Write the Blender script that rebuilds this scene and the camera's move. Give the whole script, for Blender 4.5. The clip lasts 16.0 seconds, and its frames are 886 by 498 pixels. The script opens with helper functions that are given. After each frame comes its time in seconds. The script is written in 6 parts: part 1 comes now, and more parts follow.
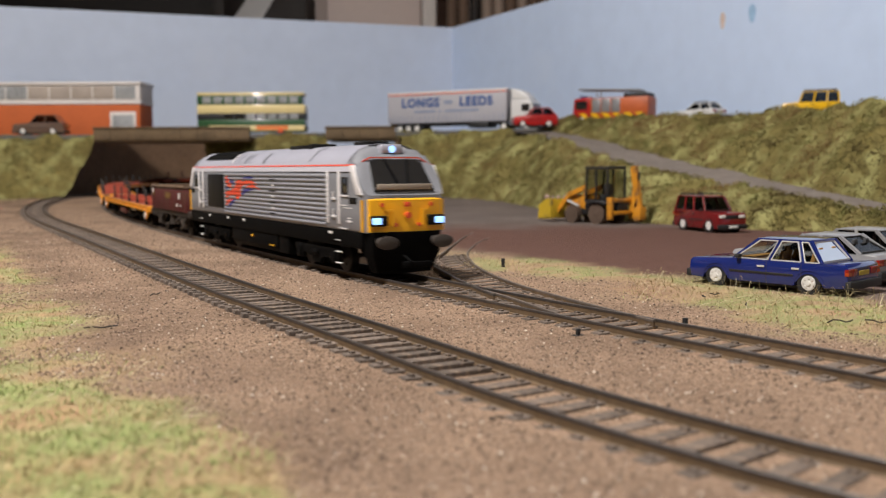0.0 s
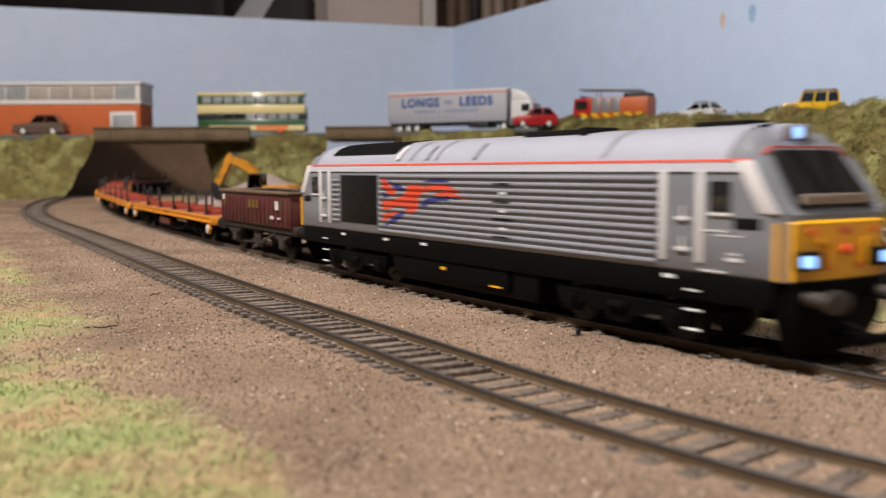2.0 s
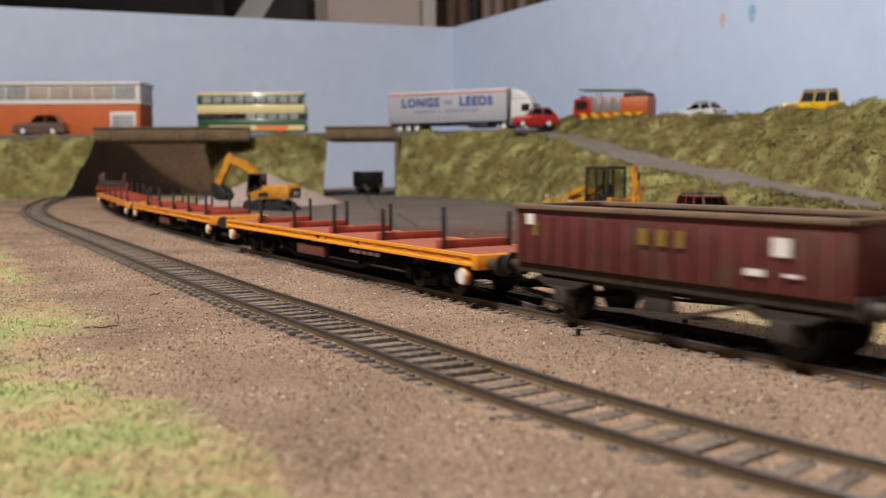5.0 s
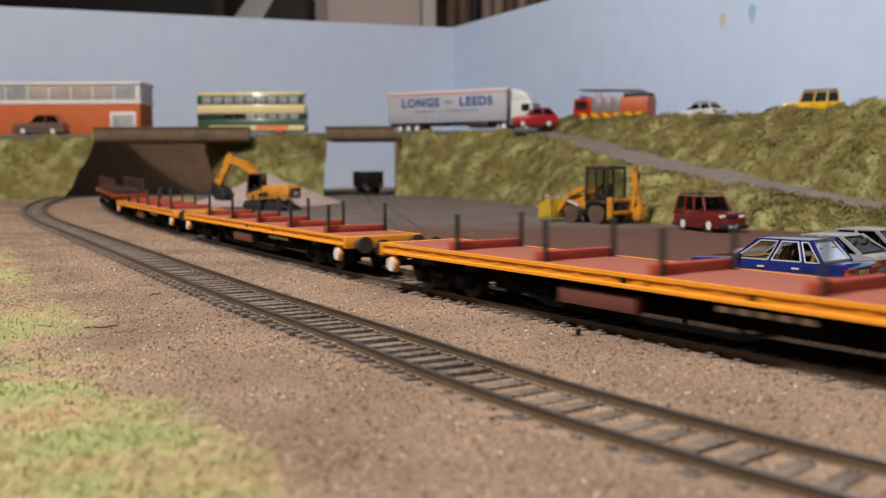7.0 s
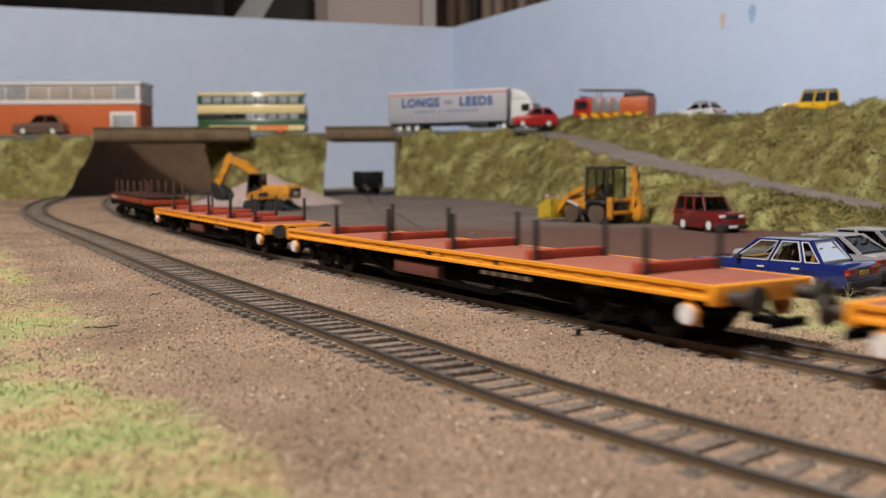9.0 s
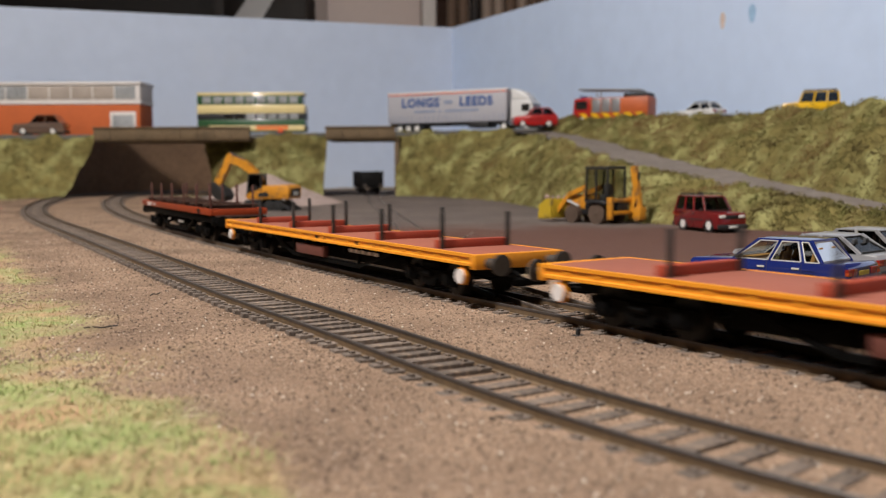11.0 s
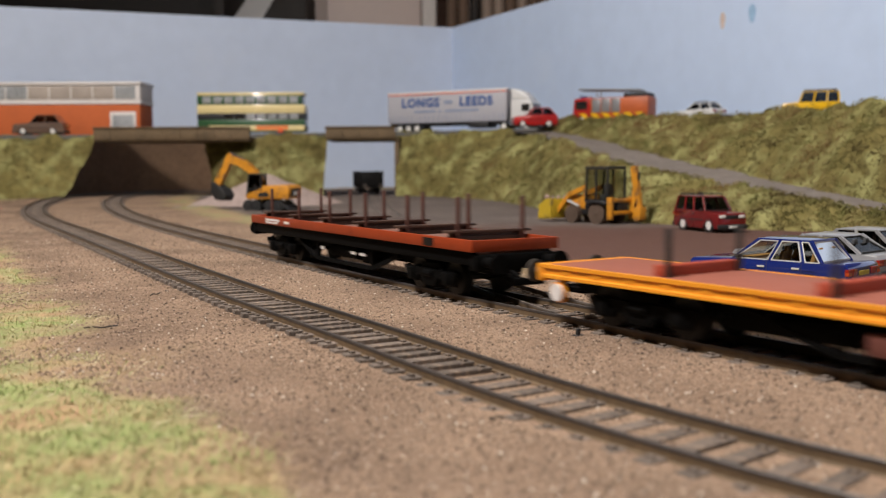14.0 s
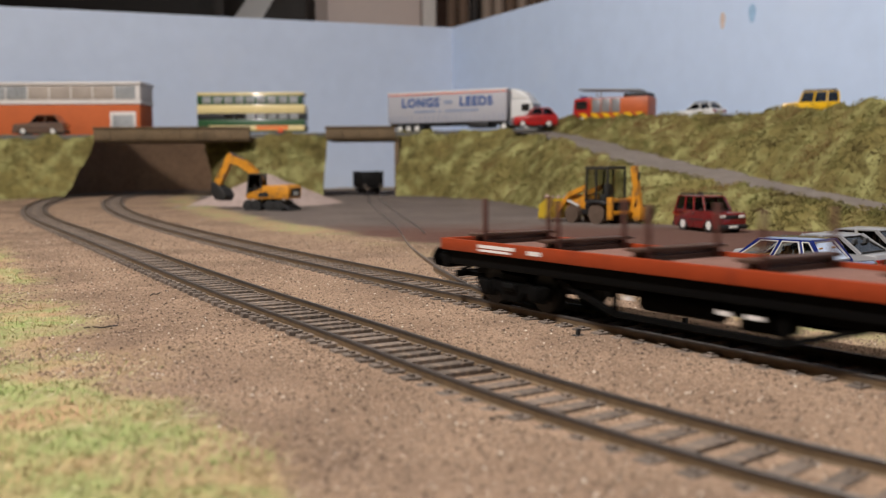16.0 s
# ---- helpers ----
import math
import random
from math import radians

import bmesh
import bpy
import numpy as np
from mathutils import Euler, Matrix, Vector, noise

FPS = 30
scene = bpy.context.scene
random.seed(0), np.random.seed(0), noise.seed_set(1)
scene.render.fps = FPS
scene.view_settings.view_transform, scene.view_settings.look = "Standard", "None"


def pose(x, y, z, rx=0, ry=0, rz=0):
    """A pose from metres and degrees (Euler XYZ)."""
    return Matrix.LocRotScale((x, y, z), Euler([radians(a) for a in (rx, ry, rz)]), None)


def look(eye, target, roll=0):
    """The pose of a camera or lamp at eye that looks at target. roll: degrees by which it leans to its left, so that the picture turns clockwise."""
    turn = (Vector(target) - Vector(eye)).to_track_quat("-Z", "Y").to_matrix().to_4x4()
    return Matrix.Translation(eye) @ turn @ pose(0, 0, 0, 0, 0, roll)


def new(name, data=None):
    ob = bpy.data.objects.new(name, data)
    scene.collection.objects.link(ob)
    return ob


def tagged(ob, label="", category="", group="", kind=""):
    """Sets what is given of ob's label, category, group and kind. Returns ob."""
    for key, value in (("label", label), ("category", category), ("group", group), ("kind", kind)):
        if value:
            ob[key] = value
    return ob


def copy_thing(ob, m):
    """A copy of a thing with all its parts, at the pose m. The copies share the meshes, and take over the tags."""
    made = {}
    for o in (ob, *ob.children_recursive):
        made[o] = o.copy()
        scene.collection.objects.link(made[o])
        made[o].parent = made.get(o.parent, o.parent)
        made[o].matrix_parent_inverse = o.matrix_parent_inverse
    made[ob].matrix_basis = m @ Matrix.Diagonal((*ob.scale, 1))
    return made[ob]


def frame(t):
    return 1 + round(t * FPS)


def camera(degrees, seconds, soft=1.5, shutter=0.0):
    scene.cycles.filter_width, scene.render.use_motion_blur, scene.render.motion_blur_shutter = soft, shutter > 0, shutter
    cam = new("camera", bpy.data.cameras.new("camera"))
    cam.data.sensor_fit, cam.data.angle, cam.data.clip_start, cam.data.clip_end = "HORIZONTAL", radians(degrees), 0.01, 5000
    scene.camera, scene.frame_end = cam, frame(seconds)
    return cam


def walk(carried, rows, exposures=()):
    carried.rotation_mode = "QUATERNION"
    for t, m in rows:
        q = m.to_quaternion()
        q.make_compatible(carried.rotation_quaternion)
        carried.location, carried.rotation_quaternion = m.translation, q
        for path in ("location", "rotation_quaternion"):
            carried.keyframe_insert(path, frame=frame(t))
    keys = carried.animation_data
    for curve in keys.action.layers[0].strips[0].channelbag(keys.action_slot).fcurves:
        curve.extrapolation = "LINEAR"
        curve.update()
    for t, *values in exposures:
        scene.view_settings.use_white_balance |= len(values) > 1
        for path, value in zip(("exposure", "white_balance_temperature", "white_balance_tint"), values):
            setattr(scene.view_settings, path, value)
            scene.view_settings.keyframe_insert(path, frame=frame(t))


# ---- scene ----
# A model railway (about 1:76) in a room. Lengths in the code are millimetres; MM turns them into metres.
MM = 0.001

# ---- camera ----
EYE = (0.0, 0.0, 0.04168)
cam = camera(50.1, 16.0, soft=1.15, shutter=1.0)
cam.data.dof.use_dof = True
cam.data.dof.focus_distance = 0.315
cam.data.dof.aperture_fstop = 22.0
CAM_POSE = look(EYE, (0.0, 1.0, 0.04168 - 0.08482), -0.28)
walk(cam, [(0.0, CAM_POSE), (16.0, CAM_POSE)])

# ---- light: a closed room with a ceiling lamp and an added fill ----
world = bpy.data.worlds.new("room_air")
world.use_nodes = True
world.node_tree.nodes["Background"].inputs[0].default_value = (0.9, 0.95, 1.0, 1)
world.node_tree.nodes["Background"].inputs[1].default_value = 0.02
scene.world = world
scene.view_settings.exposure = 0.0


def ceiling_lamp(name, eye, target, size, watts, color):
    data = bpy.data.lights.new(name, "AREA")
    data.shape, data.size, data.energy, data.color = "DISK", size, watts, color
    ob = new(name, data)
    ob.matrix_world = look(eye, target)
    return ob


ceiling_lamp("ceiling_spot", (-0.55, -0.08, 1.24), (-0.1, 0.6, 0.0), 0.13, 34, (1.0, 0.945, 0.905))
# unseen fill lamp, added to brighten the right-hand side
ceiling_lamp("ceiling_spot", (0.5, -0.5, 1.24), (0.3, 0.7, 0.0), 0.3, 6, (1.0, 0.945, 0.905))


# ---- mesh helpers ----
def quad(bm, a, b, c, d):
    return bm.faces.new([bm.verts.new(v) for v in (a, b, c, d)])


def box(bm, x0, x1, y0, y1, z0, z1, bevel=0.0):
    m = Matrix.Translation(((x0 + x1) / 2, (y0 + y1) / 2, (z0 + z1) / 2)) @ Matrix.Diagonal((abs(x1 - x0), abs(y1 - y0), abs(z1 - z0), 1))
    made = bmesh.ops.create_cube(bm, size=1, matrix=m)
    if bevel:
        edges = list({e for v in made["verts"] for e in v.link_edges})
        bmesh.ops.bevel(bm, geom=edges, offset=bevel, segments=2, affect="EDGES", profile=0.5)
    return bm


def beam(bm, a, b, wide, high=None, up=(0, 0, 1)):
    """A square bar from a to b."""
    a, b = Vector(a), Vector(b)
    d = b - a
    q = d.to_track_quat("X", "Z").to_matrix().to_4x4()
    m = Matrix.Translation((a + b) / 2) @ q @ Matrix.Diagonal((d.length, wide, high or wide, 1))
    bmesh.ops.create_cube(bm, size=1, matrix=m)
    return bm


def rod(bm, a, b, r, seg=10, r2=None):
    a, b = Vector(a), Vector(b)
    d = b - a
    m = Matrix.Translation((a + b) / 2) @ d.to_track_quat("Z", "Y").to_matrix().to_4x4()
    bmesh.ops.create_cone(bm, cap_ends=True, segments=seg, radius1=r, radius2=r if r2 is None else r2, depth=d.length, matrix=m)
    return bm


def prism(bm, outline, w0, w1, axis="y", bevel=0.0):
    """Extrude an outline: axis y takes (x, z), axis x takes (y, z), axis z takes (x, y)."""
    def at(u, v, w):
        return {"y": (u, w, v), "x": (w, u, v), "z": (u, v, w)}[axis]
    a = [bm.verts.new(at(u, v, w0)) for u, v in outline]
    b = [bm.verts.new(at(u, v, w1)) for u, v in outline]
    n = len(outline)
    faces = [bm.faces.new(a), bm.faces.new(b[::-1])]
    faces += [bm.faces.new((a[i], b[i], b[(i + 1) % n], a[(i + 1) % n])) for i in range(n)]
    if bevel:
        edges = list({e for f in faces for e in f.edges})
        bmesh.ops.bevel(bm, geom=edges, offset=bevel, segments=2, affect="EDGES", profile=0.5)
    return bm


def loft(bm, rings, close=True, caps=True):
    """Skin a row of rings that have the same number of points."""
    vs = [[bm.verts.new(p) for p in ring] for ring in rings]
    n = len(rings[0])
    for a, b in zip(vs, vs[1:]):
        for i in range(n if close else n - 1):
            bm.faces.new((a[i], a[(i + 1) % n], b[(i + 1) % n], b[i]))
    if caps and close:
        bm.faces.new(vs[0][::-1])
        bm.faces.new(vs[-1])
    return bm


def finish(bm, name, material, smooth=True, angle=35):
    bmesh.ops.recalc_face_normals(bm, faces=bm.faces)
    bmesh.ops.scale(bm, vec=(MM, MM, MM), verts=bm.verts)
    if smooth:
        for f in bm.faces:
            f.smooth = True
        for e in bm.edges:
            if len(e.link_faces) == 2 and e.calc_face_angle(0) > radians(angle):
                e.smooth = False
    me = bpy.data.meshes.new(name)
    bm.to_mesh(me)
    bm.free()
    me.materials.append(material)
    return me


def part(name, bm, material, parent=None, label="", smooth=True):
    ob = new(name, finish(bm, name, material, smooth))
    if parent is not None:
        ob.parent = parent
    return tagged(ob, label)


def piece(name, mesh, parent, m):
    """An object on a shared mesh, under a thing."""
    ob = new(name, mesh)
    ob.parent = parent
    ob.matrix_basis = m
    return ob


def thing(name, label, category, m=None, group="", kind=""):
    ob = new(name)
    ob.empty_display_size = 0.01
    if m is not None:
        ob.matrix_basis = m
    return tagged(ob, label, category, group, kind)


def place(x, y, z, rz=0, rx=0, ry=0):
    return pose(x * MM, y * MM, z * MM, rx, ry, rz)


def B():
    return bmesh.new()


# ---- materials ----
def material(name, color, rough=0.6, metal=0.0, vary=0.15, scale=60.0, bump=0.0, bump_scale=400.0, coat=0.0, dirt=None, dirt_amount=0.5, emit=0.0, per_object=0.0, spec=0.5):
    """Procedural paint or surface: two noises for tint and grain, an optional dirt colour, fine relief."""
    m = bpy.data.materials.new(name)
    m.use_nodes = True
    nt = m.node_tree
    n, l = nt.nodes, nt.links
    bsdf = n["Principled BSDF"]
    bsdf.inputs["Roughness"].default_value = rough
    bsdf.inputs["Metallic"].default_value = metal
    bsdf.inputs["Coat Weight"].default_value = coat
    bsdf.inputs["Coat Roughness"].default_value = 0.08
    bsdf.inputs["Specular IOR Level"].default_value = spec
    geo = n.new("ShaderNodeTexCoord")
    big, fine = n.new("ShaderNodeTexNoise"), n.new("ShaderNodeTexNoise")
    big.inputs["Scale"].default_value, fine.inputs["Scale"].default_value = scale, scale * 9
    big.inputs["Detail"].default_value = fine.inputs["Detail"].default_value = 4
    for t in (big, fine):
        l.new(geo.outputs["Object"], t.inputs["Vector"])
    add = n.new("ShaderNodeMath")
    add.operation = "ADD"
    l.new(big.outputs["Fac"], add.inputs[0])
    l.new(fine.outputs["Fac"], add.inputs[1])
    ramp = n.new("ShaderNodeMapRange")
    ramp.inputs["From Min"].default_value, ramp.inputs["From Max"].default_value = 0.6, 1.4
    ramp.inputs["To Min"].default_value, ramp.inputs["To Max"].default_value = 1 - vary, 1 + vary
    l.new(add.outputs[0], ramp.inputs["Value"])
    mul = n.new("ShaderNodeVectorMath")
    mul.operation = "SCALE"
    mul.inputs[0].default_value = color[:3]
    l.new(ramp.outputs[0], mul.inputs["Scale"])
    out = mul.outputs[0]
    if per_object:
        info = n.new("ShaderNodeObjectInfo")
        r2 = n.new("ShaderNodeMapRange")
        r2.inputs["To Min"].default_value, r2.inputs["To Max"].default_value = 1 - per_object, 1 + per_object
        l.new(info.outputs["Random"], r2.inputs["Value"])
        m2 = n.new("ShaderNodeVectorMath")
        m2.operation = "SCALE"
        l.new(out, m2.inputs[0])
        l.new(r2.outputs[0], m2.inputs["Scale"])
        out = m2.outputs[0]
    if dirt:
        mask = n.new("ShaderNodeTexNoise")
        mask.inputs["Scale"].default_value, mask.inputs["Detail"].default_value = scale * 2.3, 6
        l.new(geo.outputs["Object"], mask.inputs["Vector"])
        cut = n.new("ShaderNodeMapRange")
        cut.inputs["From Min"].default_value, cut.inputs["From Max"].default_value = 0.75 - dirt_amount * 0.5, 0.95 - dirt_amount * 0.5
        l.new(mask.outputs["Fac"], cut.inputs["Value"])
        mix = n.new("ShaderNodeMix")
        mix.data_type = "RGBA"
        l.new(cut.outputs[0], mix.inputs[0])
        l.new(out, mix.inputs[6])
        mix.inputs[7].default_value = (*dirt, 1)
        out = mix.outputs[2]
    l.new(out, bsdf.inputs["Base Color"])
    if bump:
        tex = n.new("ShaderNodeTexNoise")
        tex.inputs["Scale"].default_value, tex.inputs["Detail"].default_value = bump_scale, 6
        l.new(geo.outputs["Object"], tex.inputs["Vector"])
        b = n.new("ShaderNodeBump")
        b.inputs["Strength"].default_value, b.inputs["Distance"].default_value = bump, 0.001
        l.new(tex.outputs["Fac"], b.inputs["Height"])
        l.new(b.outputs[0], bsdf.inputs["Normal"])
    if emit:
        bsdf.inputs["Emission Color"].default_value = (*color[:3], 1)
        bsdf.inputs["Emission Strength"].default_value = emit
    return m


# ---- the lines of the two tracks ----
def bend_line(x, y, heading, bends, span, before):
    """A line of given curvature (turns per metre at even steps), as rows of x, y, heading every 5 mm; it runs on straight at its near end."""
    step = 5.0
    rows = []
    for i in range(int(before / step), 0, -1):
        rows.append((x - math.cos(heading) * step * i, y - math.sin(heading) * step * i, heading))
    knots = np.linspace(0, span, len(bends))
    for i in range(int(2000 / step)):
        rows.append((x, y, heading))
        s = i * step
        k = np.interp(s, knots, bends) if s < 1360 else -2.5
        x, y = x + math.cos(heading) * step, y + math.sin(heading) * step
        heading += k * 0.001 * step
    return np.array(rows)


def eased(line, at, by):
    """Move a line sideways by a few millimetres along its near end."""
    along = np.arange(len(line)) * 5.0 - BEFORE
    o = np.interp(along, at, by)
    k = np.ones(9) / 9
    o = np.convolve(np.pad(o, 4, mode="edge"), k, "valid")
    x, y = line[:, 0] - np.sin(line[:, 2]) * o, line[:, 1] + np.cos(line[:, 2]) * o
    h = np.unwrap(np.arctan2(np.gradient(y), np.gradient(x)))
    return np.stack([x, y, h], 1)


BEFORE = 1700
TRACK_FRONT = bend_line(54.2, 123.8, 2.1708, (-0.585, -0.110, 0.056, -0.056, -0.891, -0.564, -1.1), 1500, BEFORE)
TRACK_MAIN = bend_line(98.4, 174.7, 2.1152, (0.007, -0.154, -0.147, -0.120, -0.586, -0.920, -1.21), 1500, BEFORE)


TRACK_FRONT = eased(TRACK_FRONT, (-300, -60, 0, 10, 22, 40, 60, 80, 108, 140, 180, 225), (-62, -14, -3, -1.4, -0.5, 0.4, 1.2, 1.0, -0.1, -0.9, -0.9, 0))
TRACK_MAIN = eased(TRACK_MAIN, (-300, 0, 15, 25, 40, 57, 75, 100, 130, 170), (-20, -5.2, -4.6, -4.2, -3.5, -2.8, -2.3, -1.5, -0.5, 0))


def rise(y):
    """The ground climbs a few millimetres towards the bridges."""
    t = np.clip((np.asarray(y, float) - 780) / 520, 0, 1)
    return 7.0 * t * t * (3 - 2 * t)


def on_line(line, s, side=0.0):
    """Point and heading at s millimetres along a track, side to the left of it."""
    i = (s + BEFORE) / 5.0
    n = np.arange(len(line))
    x, y, h = (float(np.interp(i, n, line[:, j])) for j in range(3))
    return x - math.sin(h) * side, y + math.cos(h) * side, h


def side_of(line, x, y):
    """Signed distance to a track, positive on its left."""
    sub = line[::6]
    out = np.empty(len(x))
    for a in range(0, len(x), 4000):
        dx, dy = x[a:a + 4000, None] - sub[None, :, 0], y[a:a + 4000, None] - sub[None, :, 1]
        i = (dx * dx + dy * dy).argmin(1)
        k = np.arange(len(i))
        h = sub[i, 2]
        out[a:a + 4000] = -np.sin(h) * dx[k, i] + np.cos(h) * dy[k, i]
    return out


def wobble(x, y, size, seed=0.0):
    """Smooth noise from -1 to 1 in the plan."""
    return np.array([noise.noise((a / size + seed, b / size - seed, seed)) for a, b in zip(x, y)])


# ---- ground ----
def ground_material():
    m = bpy.data.materials.new("ballast_grass_and_yard")
    m.use_nodes = True
    nt = m.node_tree
    n, l = nt.nodes, nt.links
    bsdf = n["Principled BSDF"]
    bsdf.inputs["Roughness"].default_value = 0.95
    bsdf.inputs["Specular IOR Level"].default_value = 0.15
    co = n.new("ShaderNodeTexCoord")

    def tex(scale, detail=5):
        t = n.new("ShaderNodeTexNoise")
        t.inputs["Scale"].default_value, t.inputs["Detail"].default_value = scale, detail
        l.new(co.outputs["Object"], t.inputs["Vector"])
        return t.outputs["Fac"]

    def ramp(fac, stops):
        r = n.new("ShaderNodeValToRGB")
        while len(r.color_ramp.elements) < len(stops):
            r.color_ramp.elements.new(0.5)
        for e, (p, c) in zip(r.color_ramp.elements, stops):
            e.position, e.color = p, (*c, 1)
        l.new(fac, r.inputs[0])
        return r.outputs[0]

    def mix(fac, a, b, mode="MIX"):
        x = n.new("ShaderNodeMix")
        x.data_type, x.blend_type = "RGBA", mode
        if isinstance(fac, float):
            x.inputs[0].default_value = fac
        else:
            l.new(fac, x.inputs[0])
        l.new(a, x.inputs[6])
        l.new(b, x.inputs[7])
        return x.outputs[2]

    vor = n.new("ShaderNodeTexVoronoi")
    vor.inputs["Scale"].default_value = 1900
    l.new(co.outputs["Object"], vor.inputs["Vector"])
    grains = ramp(vor.outputs["Color"], [(0.0, (0.14, 0.098, 0.070)), (0.35, (0.245, 0.171, 0.122)), (0.7, (0.31, 0.218, 0.157)), (0.97, (0.37, 0.266, 0.195)), (1.0, (0.58, 0.47, 0.37))])
    patches = ramp(tex(16), [(0.35, (0.80, 0.77, 0.75)), (0.5, (1.15, 1.13, 1.10)), (0.65, (1.20, 1.17, 1.12))])
    ballast = mix(1.0, grains, patches, "MULTIPLY")
    green = ramp(tex(22, 6), [(0.36, (0.36, 0.235, 0.15)), (0.48, (0.43, 0.32, 0.18)), (0.535, (0.30, 0.345, 0.135)), (0.58, (0.40, 0.35, 0.18)), (0.64, (0.46, 0.30, 0.175))])
    yard_fine = ramp(tex(700, 4), [(0.3, (0.125, 0.106, 0.097)), (0.7, (0.195, 0.168, 0.153))])
    yard_big = ramp(tex(14), [(0.3, (0.8, 0.78, 0.78)), (0.7, (1.15, 1.1, 1.08))])
    yard = mix(1.0, yard_fine, yard_big, "MULTIPLY")
    red_fine = ramp(tex(600, 4), [(0.3, (0.098, 0.052, 0.042)), (0.7, (0.155, 0.086, 0.068))])
    att = n.new("ShaderNodeAttribute")
    att.attribute_name = "cover"
    sep = n.new("ShaderNodeSeparateColor")
    l.new(att.outputs["Color"], sep.inputs[0])
    # colour of bare earth, and of the shade painted between the sleepers
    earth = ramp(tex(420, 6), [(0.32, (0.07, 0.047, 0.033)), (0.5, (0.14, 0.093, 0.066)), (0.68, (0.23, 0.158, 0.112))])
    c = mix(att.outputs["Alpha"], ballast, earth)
    c = mix(sep.outputs[1], c, yard)
    c = mix(sep.outputs[2], c, red_fine)
    c = mix(sep.outputs[0], c, green)
    l.new(c, bsdf.inputs["Base Color"])
    b = n.new("ShaderNodeBump")
    b.inputs["Strength"].default_value, b.inputs["Distance"].default_value = 0.9, 0.0006
    l.new(vor.outputs["Distance"], b.inputs["Height"])
    l.new(b.outputs[0], bsdf.inputs["Normal"])
    return m


def grid_lines(lo, mid0, mid1, hi, fine, coarse):
    return np.unique(np.concatenate([np.arange(lo, mid0, coarse), np.arange(mid0, mid1, fine), np.arange(mid1, hi + coarse, coarse)]))


def smooth01(v, a, b):
    t = np.clip((v - a) / (b - a), 0, 1)
    return t * t * (3 - 2 * t)


def cover_of(x, y):
    """How much of each spot is grass, yard surface and red yard earth."""
    a, b = side_of(TRACK_FRONT, x, y), side_of(TRACK_MAIN, x, y)
    w = wobble(x, y, 38, 3.1) * 15 + wobble(x, y, 11, 7.7) * 9
    patchy = wobble(x, y, 60, 9.2) + 0.6 * wobble(x, y, 17, 5.2)
    grass = smooth01(a + w, 46, 68) * (0.45 + 0.55 * smooth01(patchy, -0.4, 0.25))
    lo = 32 + 20 * smooth01(y, 250, 380)
    strip = smooth01(-b + w, lo, lo + 20) * (1 - smooth01(-b + w * 0.7, 92, 112)) * (1 - 0.75 * smooth01(y, 440, 500) * (1 - smooth01(y, 600, 680)))
    grass = np.maximum(grass, strip * 0.72)
    yard = smooth01(-b + w * 0.6, 84, 108)
    red = yard * (1 - smooth01(y + w * 3, 640, 780)) * smooth01(y + w, 250, 420)
    return grass, yard, red


def earth_and_shade_of(x, y):
    """Bare dark earth along the edge of the grass and in patches of the ballast, and painted shade between the
    sleepers.
    """
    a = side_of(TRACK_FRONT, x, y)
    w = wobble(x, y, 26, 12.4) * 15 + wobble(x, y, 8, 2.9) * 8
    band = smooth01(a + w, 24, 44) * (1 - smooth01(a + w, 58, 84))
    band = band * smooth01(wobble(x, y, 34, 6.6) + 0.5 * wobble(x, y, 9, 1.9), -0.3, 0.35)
    # shade between the front track's sleepers, put into the ground colour
    bed_shade = (1 - smooth01(np.abs(a), 10, 15)) * smooth01(y, 170, 270)
    return np.maximum(band * 0.6, bed_shade)


GROUND = -3.3


def ground_height(x, y):
    a, b = side_of(TRACK_FRONT, x, y), side_of(TRACK_MAIN, x, y)
    h = GROUND + rise(y)
    h = h + wobble(x, y, 30, 1.3) * 0.5 * smooth01(np.minimum(np.abs(a), np.abs(b)), 16, 40)
    u, v = np.abs(a), np.abs(b)
    h = h + 0.65 * (1 - smooth01(np.minimum(u, v), 38, 66))
    h = h + 0.55 * smooth01(u, 7, 13) * (1 - smooth01(u, 18, 42)) * (1 - smooth01(y, 200, 290)) - 1.2 * (1 - smooth01(u, 9, 17)) * smooth01(y, 170, 260)
    h = h + 0.4 * smooth01(v, 7, 13) * (1 - smooth01(v, 18, 42)) * (1 - smooth01(y, 240, 300))
    h = h + smooth01(a, 30, 90) * (1.2 + 2.0 * wobble(x, y, 70, 2.2)) + smooth01(-b, 40, 90) * 1.1
    return h


def build_ground():
    xs = grid_lines(-2300, -900, 500, 2300, 7, 90)
    ys = grid_lines(-1900, 60, 1500, 2300, 6, 90)
    gx, gy = np.meshgrid(xs, ys)
    x, y = gx.ravel(), gy.ravel()
    z = ground_height(x, y)
    nx, ny = len(xs), len(ys)
    i = np.arange(nx * ny).reshape(ny, nx)
    faces = np.stack([i[:-1, :-1], i[:-1, 1:], i[1:, 1:], i[1:, :-1]], -1).reshape(-1, 4)
    me = bpy.data.meshes.new("ground")
    me.from_pydata(np.stack([x, y, z], 1) * MM, [], faces.tolist())
    g, yd, rd = cover_of(x, y)
    layer = me.attributes.new("cover", "FLOAT_COLOR", "POINT")
    layer.data.foreach_set("color", np.stack([g, yd, rd, earth_and_shade_of(x, y)], 1).astype(np.float32).ravel())
    me.materials.append(ground_material())
    me.polygons.foreach_set("use_smooth", [True] * len(me.polygons))
    return tagged(new("ground", me), "brown ballast ground with green grass and a dirt yard", "ground", kind="structure")


build_ground()


